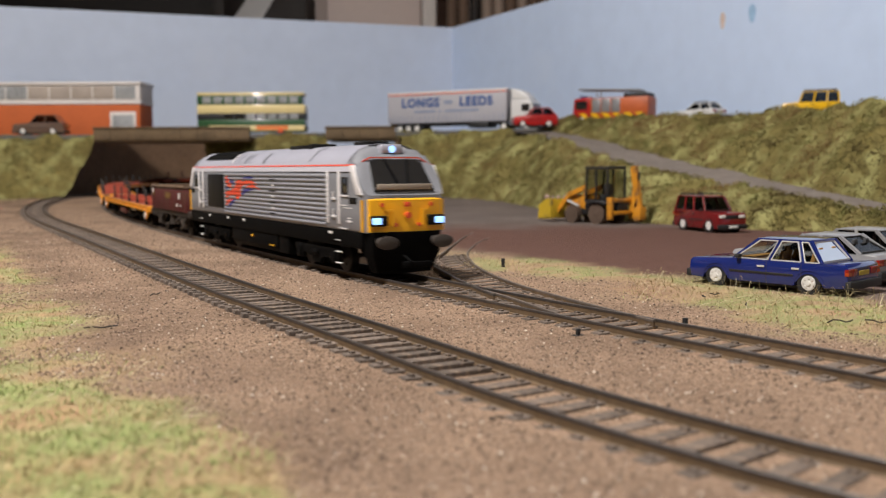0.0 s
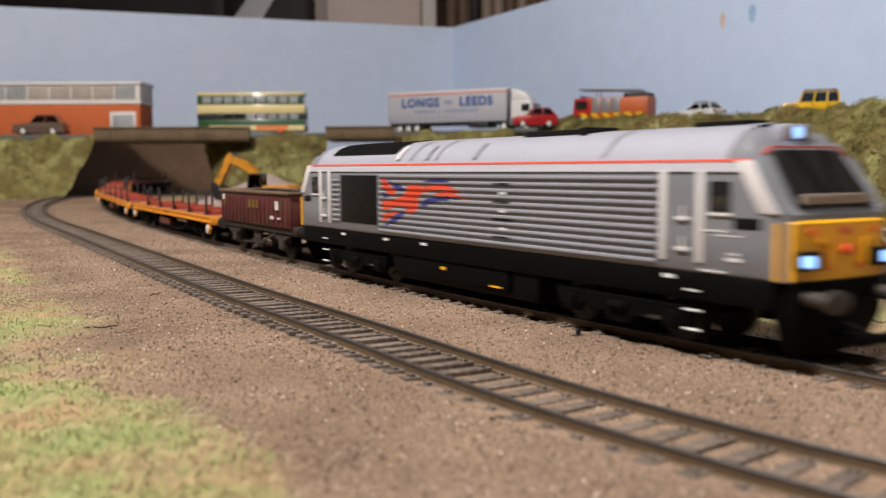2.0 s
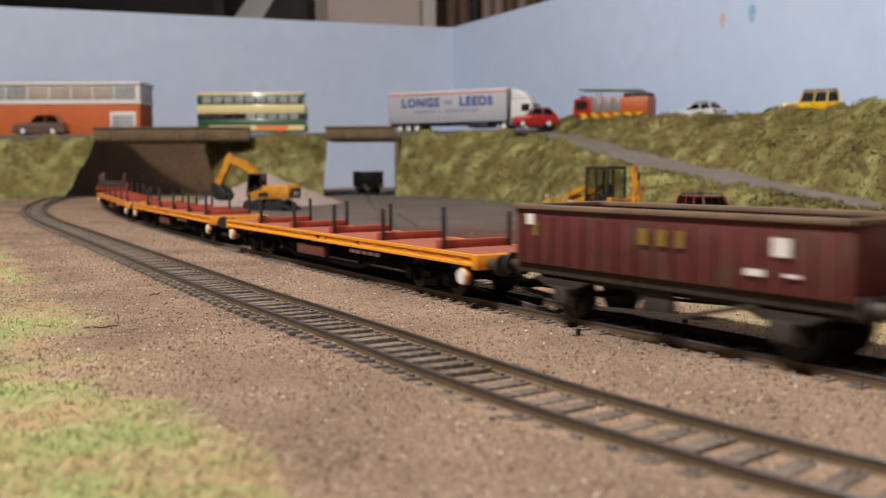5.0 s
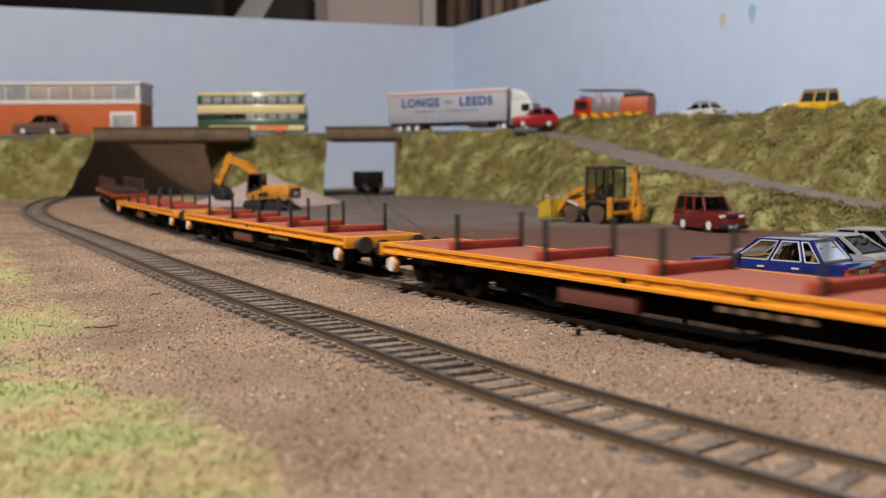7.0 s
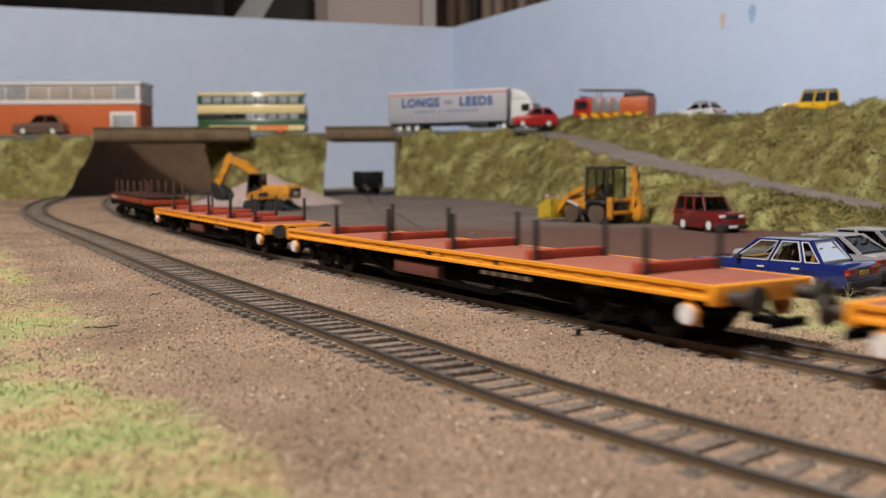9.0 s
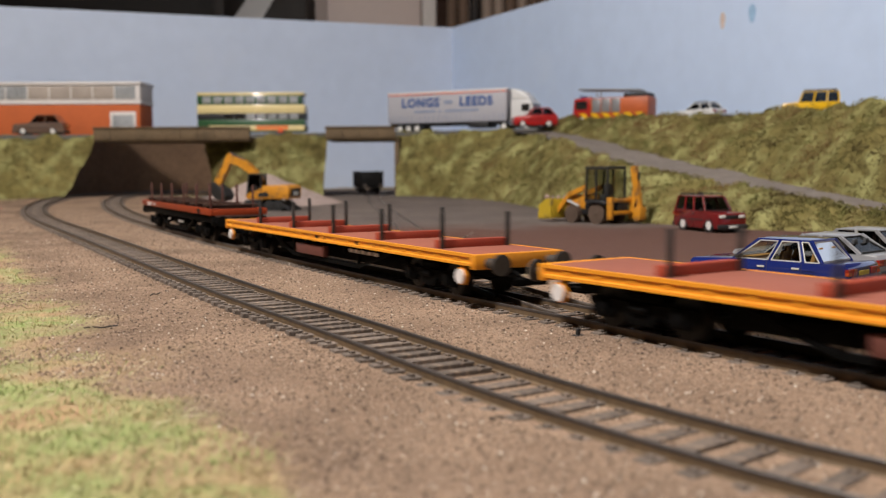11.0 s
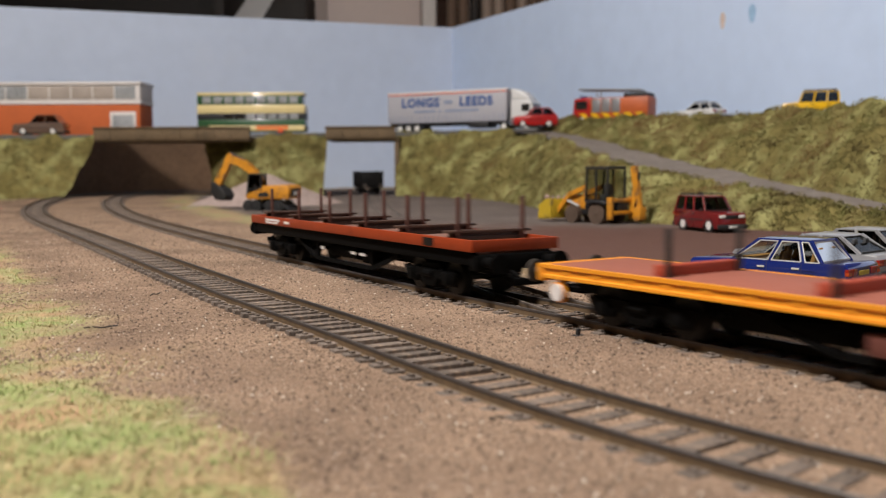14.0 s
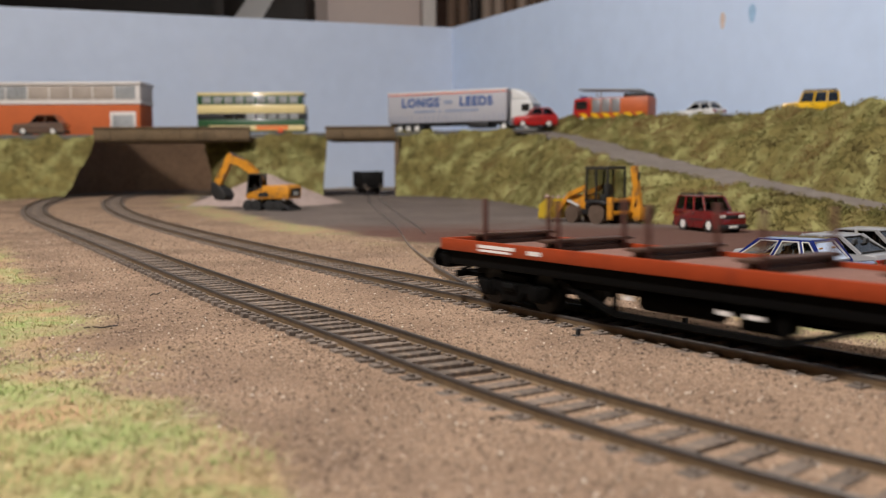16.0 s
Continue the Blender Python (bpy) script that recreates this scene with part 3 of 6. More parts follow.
def build_loco():
    t = thing("locomotive", "grey diesel locomotive with yellow ends and a flag motif", "locomotive")
    ys = [16.6, 17.3, 17.4, 17.4, 17.4, 17.2, 16.3, 14.6, 11.6, 7.0, 0.0]
    zs = [17.7, 18.8, 26.0, 31.8, 37.0, 41.5, 44.6, 46.8, 49.2, 50.9, 51.6]

    def ring(x, wide, top):
        half = [(min(y, wide), min(z, top)) for y, z in zip(ys, zs)]
        return [(x, -y, z) for y, z in half] + [(x, y, z) for y, z in half[-2::-1]]
    nose = [(121.6, 14.6, 31.8), (121.0, 15.8, 32.2), (119.2, 17.0, 34.6), (117.0, 17.4, 37.8), (113.6, 17.4, 43.0), (110.6, 17.4, 47.2), (108.4, 17.4, 49.4), (105.0, 17.4, 51.0), (101, 17.4, 51.6)]
    bm = B()
    loft(bm, [ring(*s) for s in nose] + [ring(-x, w, h) for x, w, h in nose[::-1]])
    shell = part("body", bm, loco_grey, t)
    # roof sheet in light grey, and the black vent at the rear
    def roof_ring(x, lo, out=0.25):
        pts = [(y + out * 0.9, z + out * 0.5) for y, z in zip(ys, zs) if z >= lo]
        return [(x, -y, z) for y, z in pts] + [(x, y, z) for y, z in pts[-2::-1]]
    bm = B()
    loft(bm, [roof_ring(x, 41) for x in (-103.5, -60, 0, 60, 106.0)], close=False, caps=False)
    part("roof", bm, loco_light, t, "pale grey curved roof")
    for x0, x1 in ((-93, -42),):
        bm = B()
        loft(bm, [roof_ring(x, 45.5, 0.6) for x in (x0, x0 + 4, x1 - 4, x1)], close=False, caps=False)
        for k in range(8):
            box(bm, x0 + 3 + k * 6, x0 + 6.5 + k * 6, -15.2, -13.2, 45.2, 46.4)
            box(bm, x0 + 3 + k * 6, x0 + 6.5 + k * 6, 13.2, 15.2, 45.2, 46.4)
        part("roof_vent", bm, vent_black, t, "black radiator vent on the roof")
    for x in (-30, -14, 66):
        bm = B()
        loft(bm, [roof_ring(a, 43.5, 0.55) for a in (x, x + 1.6)], close=False, caps=False)
        part("roof_strip", bm, loco_rib, t)
    bm = B()
    box(bm, 22, 46, -8, -1, 50.2, 52.4, 0.5)
    box(bm, 48, 51, -9, 3, 50.0, 52.8, 0.4)
    part("exhaust", bm, black_panel, t)
    bm = B()
    box(bm, 84, 100, -4, 4, 51.2, 52.6, 0.4)
    part("horn_cover", bm, black_panel, t)
    for side in (-1, 1):
        bm = B()
        loft(bm, [[(x, side * 17.05, 42.9), (x, side * 17.22, 42.9), (x, side * 17.06, 43.45), (x, side * 16.8, 43.45)] for x in (-112.5, 0, 112.5)])
        part("red_line", bm, loco_red, t, "thin red line under the roof")
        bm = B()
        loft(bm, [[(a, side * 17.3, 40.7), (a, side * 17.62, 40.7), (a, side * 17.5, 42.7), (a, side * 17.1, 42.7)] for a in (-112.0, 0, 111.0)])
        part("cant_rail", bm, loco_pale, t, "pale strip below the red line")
        for x in (-39, -20, 8):
            bm = B()
            loft(bm, [[(a, side * (y + 0.7), z + 0.4) for y, z in zip(ys, zs) if 44 <= z <= 50] for a in (x, x + 2.2)], close=False, caps=False)
            part("roof_panel_joint", bm, loco_white if x == -39 else loco_rib, t)
        for z in (24.5, 33.5):
            bm = B()
            box(bm, 99.0, 106.5, side * 17.35, side * 17.6, z - 6, z - 5.6)
            part("panel_edge", bm, loco_white, t)
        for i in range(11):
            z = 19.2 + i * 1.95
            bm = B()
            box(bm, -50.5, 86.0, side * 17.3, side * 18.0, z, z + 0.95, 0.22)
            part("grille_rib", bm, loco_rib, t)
            if 0 < i < 10:
                bm = B()
                box(bm, -89.2, -83, side * 17.3, side * 17.9, z + 0.2, z + 0.9, 0.15)
                part("vent_slat", bm, loco_rib, t)
        bm = B()
        box(bm, -81.5, -52.0, side * 17.3, side * 17.7, 21.4, 39.3, 0.3)
        part("side_grille", bm, black_panel, t, "black side grille")
        for a in (86.8, 98.0, -101.2, -93.0):
            bm = B()
            box(bm, a, a + 2.1, side * 17.3, side * 17.75, 20.2, 41.0, 0.2)
            part("door_strip", bm, loco_white, t)
        for x in (94.5, -96):
            for z in (22.5, 29.5):
                bm = B()
                box(bm, x - 2.4, x + 1.4, side * 17.2, side * 18.1, z, z + 1.0, 0.3)
                rod(bm, (x, side * 18.0, z + 1), (x, side * 18.0, z + 3.4), 0.35, 6)
                part("door_step", bm, loco_white, t)
        for x0, x1 in ((102.0, 107.4), (-107.6, -102.8)):
            bm = B()
            box(bm, x0, x1, side * 17.3, side * 17.6, 32.0, 38.6, 0.6)
            w = part("cab_window", bm, dark_glass, t, "dark cab side window")
            bm = B()
            box(bm, x0 - 0.6, x1 + 0.6, side * 17.3, side * 17.9, 31.0, 31.7, 0.15)
            part("window_sill", bm, loco_white, w)
        for x in (112.4, -112.6):
            bm = B()
            box(bm, x - 4, x + 3, side * 17.3, side * 17.6, 28.4, 30.8, 0.2)
            part("number_plate_panel", bm, black_panel, t)
        for i, (x0, x1, z0, z1) in enumerate(((106.5, 110.6, 21.2, 22.0), (106.8, 110.0, 22.6, 23.0), (103.2, 110.8, 26.6, 26.9))):
            bm = B()
            box(bm, x0, x1, side * 17.35, side * 17.55, z0, z1)
            part("white_lettering_bar", bm, loco_white, t)
        for k in range(7):
            for u, wd in ((0, 2.2), (3.0, 3.4), (7.0, 1.4)):
                if k % 2 == 0 or u == 3.0:
                    bm = B()
                    box(bm, 20.5 + u, 20.5 + u + wd, side * 18.0, side * 18.05, 21.0 + k * 2.6, 21.8 + k * 2.6)
                    part("stencil_bar", bm, loco_white if k % 2 else black_panel, t)
    # the flag, painted on the ribs and in the grooves of the viewed side
    cells = {"red": B(), "blue": B()}
    n = 120
    for i in range(44):
        z = 19.2 + i * 0.4875
        v = (38.9 - z - 0.25) / 17.0
        if v < -0.05 or v > 1.05:
            continue
        proud = 18.04 if i % 4 in (0, 1) else 17.44
        z0, z1 = z, z + 0.4875
        for color, poly in FLAG:
            run = None
            for k in range(n + 1):
                on = k < n and inside(poly, (k + 0.5) / n, v)
                if on and run is None:
                    run = k
                if not on and run is not None:
                    box(cells[color], -48.5 + run * 54.5 / n, -48.5 + k * 54.5 / n, -proud, -17.35, z0, z1)
                    run = None
    part("flag_red", cells["red"], loco_red, t, "red strokes of the flag motif", False)
    part("flag_blue", cells["blue"], loco_blue, t, "dark blue strokes of the flag motif", False)
    # cab ends
    for way in (1, -1):
        X = lambda x: way * x
        bm = B()
        pts = [(-15.6, 119.6), (-14.4, 121.9), (-9, 122.6), (0, 122.9), (9, 122.6), (14.4, 121.9), (15.6, 119.6)]
        loft(bm, [[(X(x), y * 1.06, z) for y, x in pts] for z in (18.0, 20, 26, 30.0)] + [[(X(x - 0.7), y * 1.05, 30.6) for y, x in pts]], close=False, caps=False)
        for y in (-1, 1):
            box(bm, X(118.9), X(119.8), y * 16.6, y * 17.55, 18.0, 30.0)
        end = part("yellow_end", bm, warn_yellow, t, "bright yellow warning panel")
        # windscreen on the sloping face, with pillars
        def slope(z, out):
            return 121.4 - (z - 31.8) * 0.70 + out
        bm = B()
        loft(bm, [[(X(slope(33.6, o)), -12.8, 33.6), (X(slope(44.0, o)), -11.2, 44.0), (X(slope(45.4, o)), -9.4, 45.4), (X(slope(45.4, o)), 9.4, 45.4), (X(slope(44.0, o)), 11.2, 44.0), (X(slope(33.6, o)), 12.8, 33.6)] for o in (0.0, 0.9)])
        ws = part("windscreen", bm, dark_glass, t, "dark raked windscreen")
        bm = B()
        beam(bm, (X(slope(45.9, 0.9)), -10.6, 46.0), (X(slope(45.9, 0.9)), 10.6, 46.0), 0.5)
        for y in (-1, 1):
            beam(bm, (X(slope(45.9, 0.9)), y * 10.6, 46.0), (X(slope(43.2, -1.0)), y * 15.8, 43.2), 0.5)
        part("red_line_front", bm, loco_red, t, "thin red line over the windscreen")
        bm = B()
        box(bm, X(slope(34.0, 0.6)), X(slope(34.0, 1.4)), -11.5, 11.5, 33.8, 36.0, 0.2)
        part("desk_edge", bm, dusty_beige, ws)
        for y in (-5, 5):
            bm = B()
            beam(bm, (X(slope(45.4, 1.2)), y, 45.6), (X(slope(36, 1.5)), y * 0.4, 36), 0.4)
            part("wiper", bm, black_frame, ws)
        for y in (-1, 1):
            bm = B()
            prism(bm, [(X(115.2), 31.9), (X(119.8), 31.9), (X(112.6), 43.2), (X(108.6), 43.0)], y * 16.6, y * 17.7, "y", 0.2)
            part("corner_pillar", bm, loco_white, t, "white diagonal corner pillar")
            bm = B()
            box(bm, X(122.0), X(124.0), y * 8.6, y * 15.4, 20.2, 24.2, 0.5)
            hs = part("lamp_housing", bm, black_panel, t)
            bm = B()
            box(bm, X(123.8), X(124.5), y * 11.4, y * 15.2, 21.0, 23.4, 0.3)
            part("headlamp", bm, head_glow if way > 0 else dark_glass, hs, "lit bluish headlamp" if way > 0 else "unlit headlamp")
            bm = B()
            rod(bm, (X(121.6), y * 10.4, 28.2), (X(123.0), y * 10.4, 28.2), 0.8, 10)
            rod(bm, (X(122.0), y * 5.0, 20.6), (X(123.4), y * 5.0, 20.6), 0.8, 10)
            part("red_socket", bm, lamp_red, end)
            bm = B()
            beam(bm, (X(123.4), y * 6.2, 20.4), (X(123.4), y * 6.2, 26.2), 0.7)
            beam(bm, (X(123.4), y * 6.0, 26.2), (X(123.4), y * 9.4, 26.2), 0.7)
            part("handrail", bm, warn_yellow, end)
        bm = B()
        rod(bm, (X(122.6), 0, 24.2), (X(124.4), 0, 24.2), 1.2, 12)
        box(bm, X(122.4), X(123.1), -1.4, 1.4, 27.4, 29.2, 0.2)
        part("red_coupler_cover", bm, lamp_red, end)
        bm = B()
        box(bm, X(106.5), X(110.6), -4.6, 4.6, 47.6, 51.2, 0.8)
        tl = part("top_lamp_housing", bm, loco_light, t)
        bm = B()
        rod(bm, (X(110.2), 0, 49.3), (X(110.9), 0, 49.3), 1.35, 14)
        part("top_headlamp", bm, head_glow if way > 0 else dark_glass, tl, "lit round lamp above the windscreen" if way > 0 else "")
        bm = B()
        loft(bm, [[(X(118), -16.0, 17.9), (X(122.5), -14.4, 17.9), (X(124.2), 0, 17.9), (X(122.5), 14.4, 17.9), (X(118), 16.0, 17.9)], [(X(118), -16.0, 10), (X(122.5), -14.4, 10), (X(124.2), 0, 10), (X(122.5), 14.4, 10), (X(118), 16.0, 10)], [(X(118), -13.0, 2.6), (X(120.5), -11.4, 2.2), (X(122), 0, 2.0), (X(120.5), 11.4, 2.2), (X(118), 13.0, 2.6)]])
        part("snow_plough", bm, black_frame, t, "black deep front skirt")
        buffers(t, X(122.5), way, 14.4, 11.6, oval=True)
        coupling(t, X(121), way, 6)
    bm = B()
    box(bm, -118.5, 118.5, -17.2, 17.2, 11.6, 17.8, 0.4)
    part("solebar", bm, black_frame, t, "black lower body side")
    bm = B()
    prism(bm, [(-13, 13.2), (-16.6, 12), (-16.6, 5.5), (-14, 3), (14, 3), (16.6, 5.5), (16.6, 12), (13, 13.2)], -42, 26, "x", 0.6)
    box(bm, 28, 40, -16.4, 16.4, 3.5, 13, 0.6)
    part("fuel_tank", bm, black_frame, t)
    bm = B()
    box(bm, -10, -7.6, -17.0, -16.55, 8.7, 9.8, 0.1)
    part("yellow_tag", bm, warn_yellow, t)
    for x in (20.5, 17.5):
        bm = B()
        box(bm, x, x + 2.4, -17.0, -16.3, 6.0, 6.5)
        part("tag", bm, warn_yellow, t)
    for side in (-1, 1):
        for x in (97.5, -96.5):
            for z in (4.5, 9.0, 13.6):
                bm = B()
                box(bm, x - 3, x + 1.6, side * 16.2, side * 17.5, z, z + 0.35, 0.08)
                part("cab_step", bm, step_white, t, "white-edged cab step")
        for x in (88, -82, -48, -22):
            bm = B()
            box(bm, x, x + 3.5, side * 17.1, side * 17.35, 16.0, 16.9)
            part("white_marking", bm, step_white if x != -45 else loco_white, t)
    for x in (-72, 72):
        bogie(t, x, 37, 6.3, 15.2, 13)
    lengthen(t, 1.03)
    return t


orange_side = material("wagon_orange_side", (0.72, 0.27, 0.014), 0.5, vary=0.12, scale=60, dirt=(0.45, 0.15, 0.02), dirt_amount=0.25)
deck_red = material("wagon_red_deck", (0.27, 0.085, 0.055), 0.65, vary=0.10, scale=40, bump=0.15, bump_scale=500)
bolster_red = material("wagon_red_bolster", (0.30, 0.045, 0.020), 0.6, vary=0.12, scale=60)
stake_black = material("black_stake", (0.02, 0.018, 0.017), 0.6, vary=0.2)
disc_white = material("white_brake_disc", (0.66, 0.62, 0.60), 0.5, vary=0.12, scale=200)
box_brown = material("wagon_tool_box", (0.12, 0.036, 0.026), 0.6, vary=0.2)


def build_flat():
    t = thing("flat_wagon", "orange-sided flat wagon with red deck and black stakes", "wagon", group="flat wagons of the train")
    bm = B()
    box(bm, -123, 123, -15.4, 15.4, 12.6, 15.25, 0.3)
    part("deck", bm, deck_red, t, "plain red-brown deck")
    for side in (-1, 1):
        bm = B()
        prism(bm, [(side * 15.4, 11.6), (side * 16.9, 11.6), (side * 16.9, 12.4), (side * 16.35, 12.7), (side * 16.35, 14.1), (side * 16.9, 14.35), (side * 16.9, 15.3), (side * 15.4, 15.3)], -124, 124, "x")
        sb = part("side_beam", bm, orange_side, t, "orange channel side beam")
        for k in range(20):
            x = -114 + k * 12
            bm = B()
            box(bm, x - 1.2, x + 1.2, side * 16.2, side * 16.62, 12.6, 14.2, 0.2)
            part("stake_pocket", bm, orange_side, sb)
        for x in (5, -2, 38):
            bm = B()
            box(bm, x, x + 3.2, side * 16.2, side * 16.45, 12.75, 14.05)
            part("black_marking", bm, black_panel, sb)
        for x in (-117, 117):
            bm = B()
            rod(bm, (x, side * 15.6, 8.0), (x, side * 17.3, 8.0), 2.4, 20)
            part("brake_wheel", bm, disc_white, t, "white brake hand wheel")
            bm = B()
            rod(bm, (x, side * 15.4, 8.0), (x, side * 16.6, 8.0), 2.8, 20)
            rod(bm, (x, side * 15.0, 7.6), (x, side * 15.6, 12), 0.8, 6)
            part("brake_wheel_rim", bm, orange_side, t)
        bm = B()
        beam(bm, (-62, side * 13, 11), (-34, side * 13, 3.6), 1.4)
        beam(bm, (-34, side * 13, 3.6), (34, side * 13, 3.6), 1.4)
        beam(bm, (34, side * 13, 3.6), (62, side * 13, 11), 1.4)
        for x in (-34, 34, 0):
            beam(bm, (x, side * 13, 3.6), (x, side * 13, 11), 1.4)
        part("truss", bm, black_frame, t)
        bm = B()
        box(bm, -27, 3, side * 12.4, side * 15.4, 5.0, 9.4, 0.3)
        part("tool_box", bm, box_brown, t, "red-brown tool box")
        for k in range(5):
            bm = B()
            box(bm, 28 + k * 5.5, 31.5 + k * 5.5, side * 14.2, side * 14.6, 9.0, 10.3)
            part("white_label", bm, disc_white, t)
    for way in (1, -1):
        bm = B()
        box(bm, way * 123, way * 125.5, -16.9, 16.9, 10.6, 15.3, 0.3)
        part("headstock", bm, orange_side, t, "orange end beam")
        buffers(t, way * 125.5, way, 12.4, 11.5, 3.3)
        coupling(t, way * 122, way)
        bogie(t, way * 90, 26, 5.6, 12.5, 11)
    bm = B()
    box(bm, -120, 120, -7, 7, 7.5, 12.6, 0.4)
    box(bm, -66, 66, -9, 9, 4.6, 9.0, 0.4)
    for x in (-50, -20, 20, 50):
        box(bm, x - 1, x + 1, -13.5, 13.5, 8, 12.2)
    rod(bm, (-60, 6, 7), (60, 6, 7), 2.2, 10)
    part("underframe", bm, black_frame, t)
    for i in range(5):
        x = -83 + 45 * i
        bm = B()
        box(bm, x - 1.7, x + 1.7, -13.8, 13.8, 15.2, 18.0, 0.3)
        bo = part("bolster", bm, bolster_red, t, "red cross bolster")
        for y in (-13.0, 13.0):
            bm = B()
            box(bm, x + 1.7, x + 3.0, y - 0.65, y + 0.65, 15.2, 27.0, 0.2)
            part("stake", bm, stake_black, bo, "upright black stake")
    return t


maroon_side = material("wagon_bauxite_side", (0.24, 0.034, 0.008), 0.5, vary=0.12, scale=50, dirt=(0.13, 0.02, 0.010), dirt_amount=0.3, spec=0.25)
dusty_deck = material("dusty_wagon_floor", (0.17, 0.085, 0.065), 0.85, vary=0.25, scale=60, bump=0.2)
maroon_bolster = material("dark_brown_bolster", (0.055, 0.027, 0.018), 0.5, vary=0.2, scale=80)
stake_brown = material("rusty_stake", (0.075, 0.026, 0.018), 0.6, vary=0.2)


def build_bolster_wagon():
    t = thing("bolster_wagon", "red-brown bolster wagon with dark bolsters and rusty stakes", "wagon")
    bm = B()
    box(bm, -100, 100, -15, 15, 13.5, 18.3, 0.3)
    part("deck", bm, dusty_deck, t, "dusty pinkish wagon floor")
    for side in (-1, 1):
        bm = B()
        box(bm, -103, 103, side * 15, side * 16.6, 15.8, 19.5, 0.2)
        sp = part("side_plank", bm, maroon_side, t, "red-brown side plank")
        for x0, x1, z0, z1 in ((-82, -64, 17.6, 18.6), (-82, -66, 16.5, 17.2), (-58, -52, 17.0, 18.2), (72, 79, 16.2, 18.9)):
            bm = B()
            box(bm, x0, x1, side * 16.55, side * 16.7, z0, z1)
            part("lettering_bar", bm, disc_white if x0 < 0 else black_panel, sp)
        bm = B()
        box(bm, -101, 101, side * 13.4, side * 15.2, 11.4, 15.8, 0.3)
        part("solebar", bm, black_frame, t)
        bm = B()
        beam(bm, (-48, side * 13, 10.5), (-26, side * 13, 4.0), 1.4)
        beam(bm, (-26, side * 13, 4.0), (26, side * 13, 4.0), 1.4)
        beam(bm, (26, side * 13, 4.0), (48, side * 13, 10.5), 1.4)
        for x in (-26, 26):
            beam(bm, (x, side * 13, 4), (x, side * 13, 10.5), 1.4)
        part("truss", bm, black_frame, t)
        for x0, x1, z0, z1 in ((-22, -19, 8.2, 9.4), (8, 12, 8.2, 9.3), (16, 21, 8.2, 9.2)):
            bm = B()
            box(bm, x0, x1, side * 13.3, side * 13.9, z0, z1)
            part("white_label", bm, disc_white, t)
    for way in (1, -1):
        bm = B()
        box(bm, way * 101.4, way * 103, -15, 15, 15.8, 19.5, 0.2)
        part("end_plank", bm, maroon_side, t)
        bm = B()
        box(bm, way * 100, way * 103.5, -15.5, 15.5, 10.0, 14.8, 0.3)
        part("headstock", bm, black_frame, t)
        buffers(t, way * 103.5, way, 12.6, 11.5, 3.2, mat=black_frame)
        coupling(t, way * 100, way)
        bogie(t, way * 70, 24, 5.6, 12.5, 11)
    bm = B()
    box(bm, -98, 98, -6, 6, 8, 13.5, 0.4)
    rod(bm, (-20, -8, 8), (5, -8, 8), 2.8, 12)
    box(bm, 12, 24, -11, -5, 5, 9, 0.3)
    part("underframe", bm, black_frame, t)
    for i in range(6):
        x = -86 + 34.4 * i
        bm = B()
        box(bm, x - 1.0, x + 1.0, -14.6, 14.6, 18.2, 20.9, 0.2)
        box(bm, x - 2.6, x + 2.6, -15.8, 15.8, 20.8, 21.6, 0.15)
        box(bm, x - 1.6, x + 1.6, -14.6, 14.6, 15.9, 19.6)
        bo = part("bolster", bm, maroon_bolster, t, "dark brown steel bolster")
        for y in (-12.6, 12.6):
            bm = B()
            box(bm, x + 1.6, x + 2.9, y - 0.6, y + 0.6, 16, 32.5, 0.2)
            part("stake", bm, stake_brown, bo, "rusty upright stake")
    return t


hopper_red = material("wagon_faded_maroon", (0.095, 0.017, 0.017), 0.6, vary=0.35, scale=35, dirt=(0.075, 0.040, 0.022), dirt_amount=0.5)
hopper_rim = material("dusty_wagon_rim", (0.155, 0.10, 0.065), 0.75, vary=0.35, scale=80)
grime = material("grimy_brown_frame", (0.032, 0.024, 0.018), 0.8, vary=0.4, scale=60, bump=0.3)
faded_yellow = material("faded_yellow_letter", (0.20, 0.12, 0.02), 0.6)


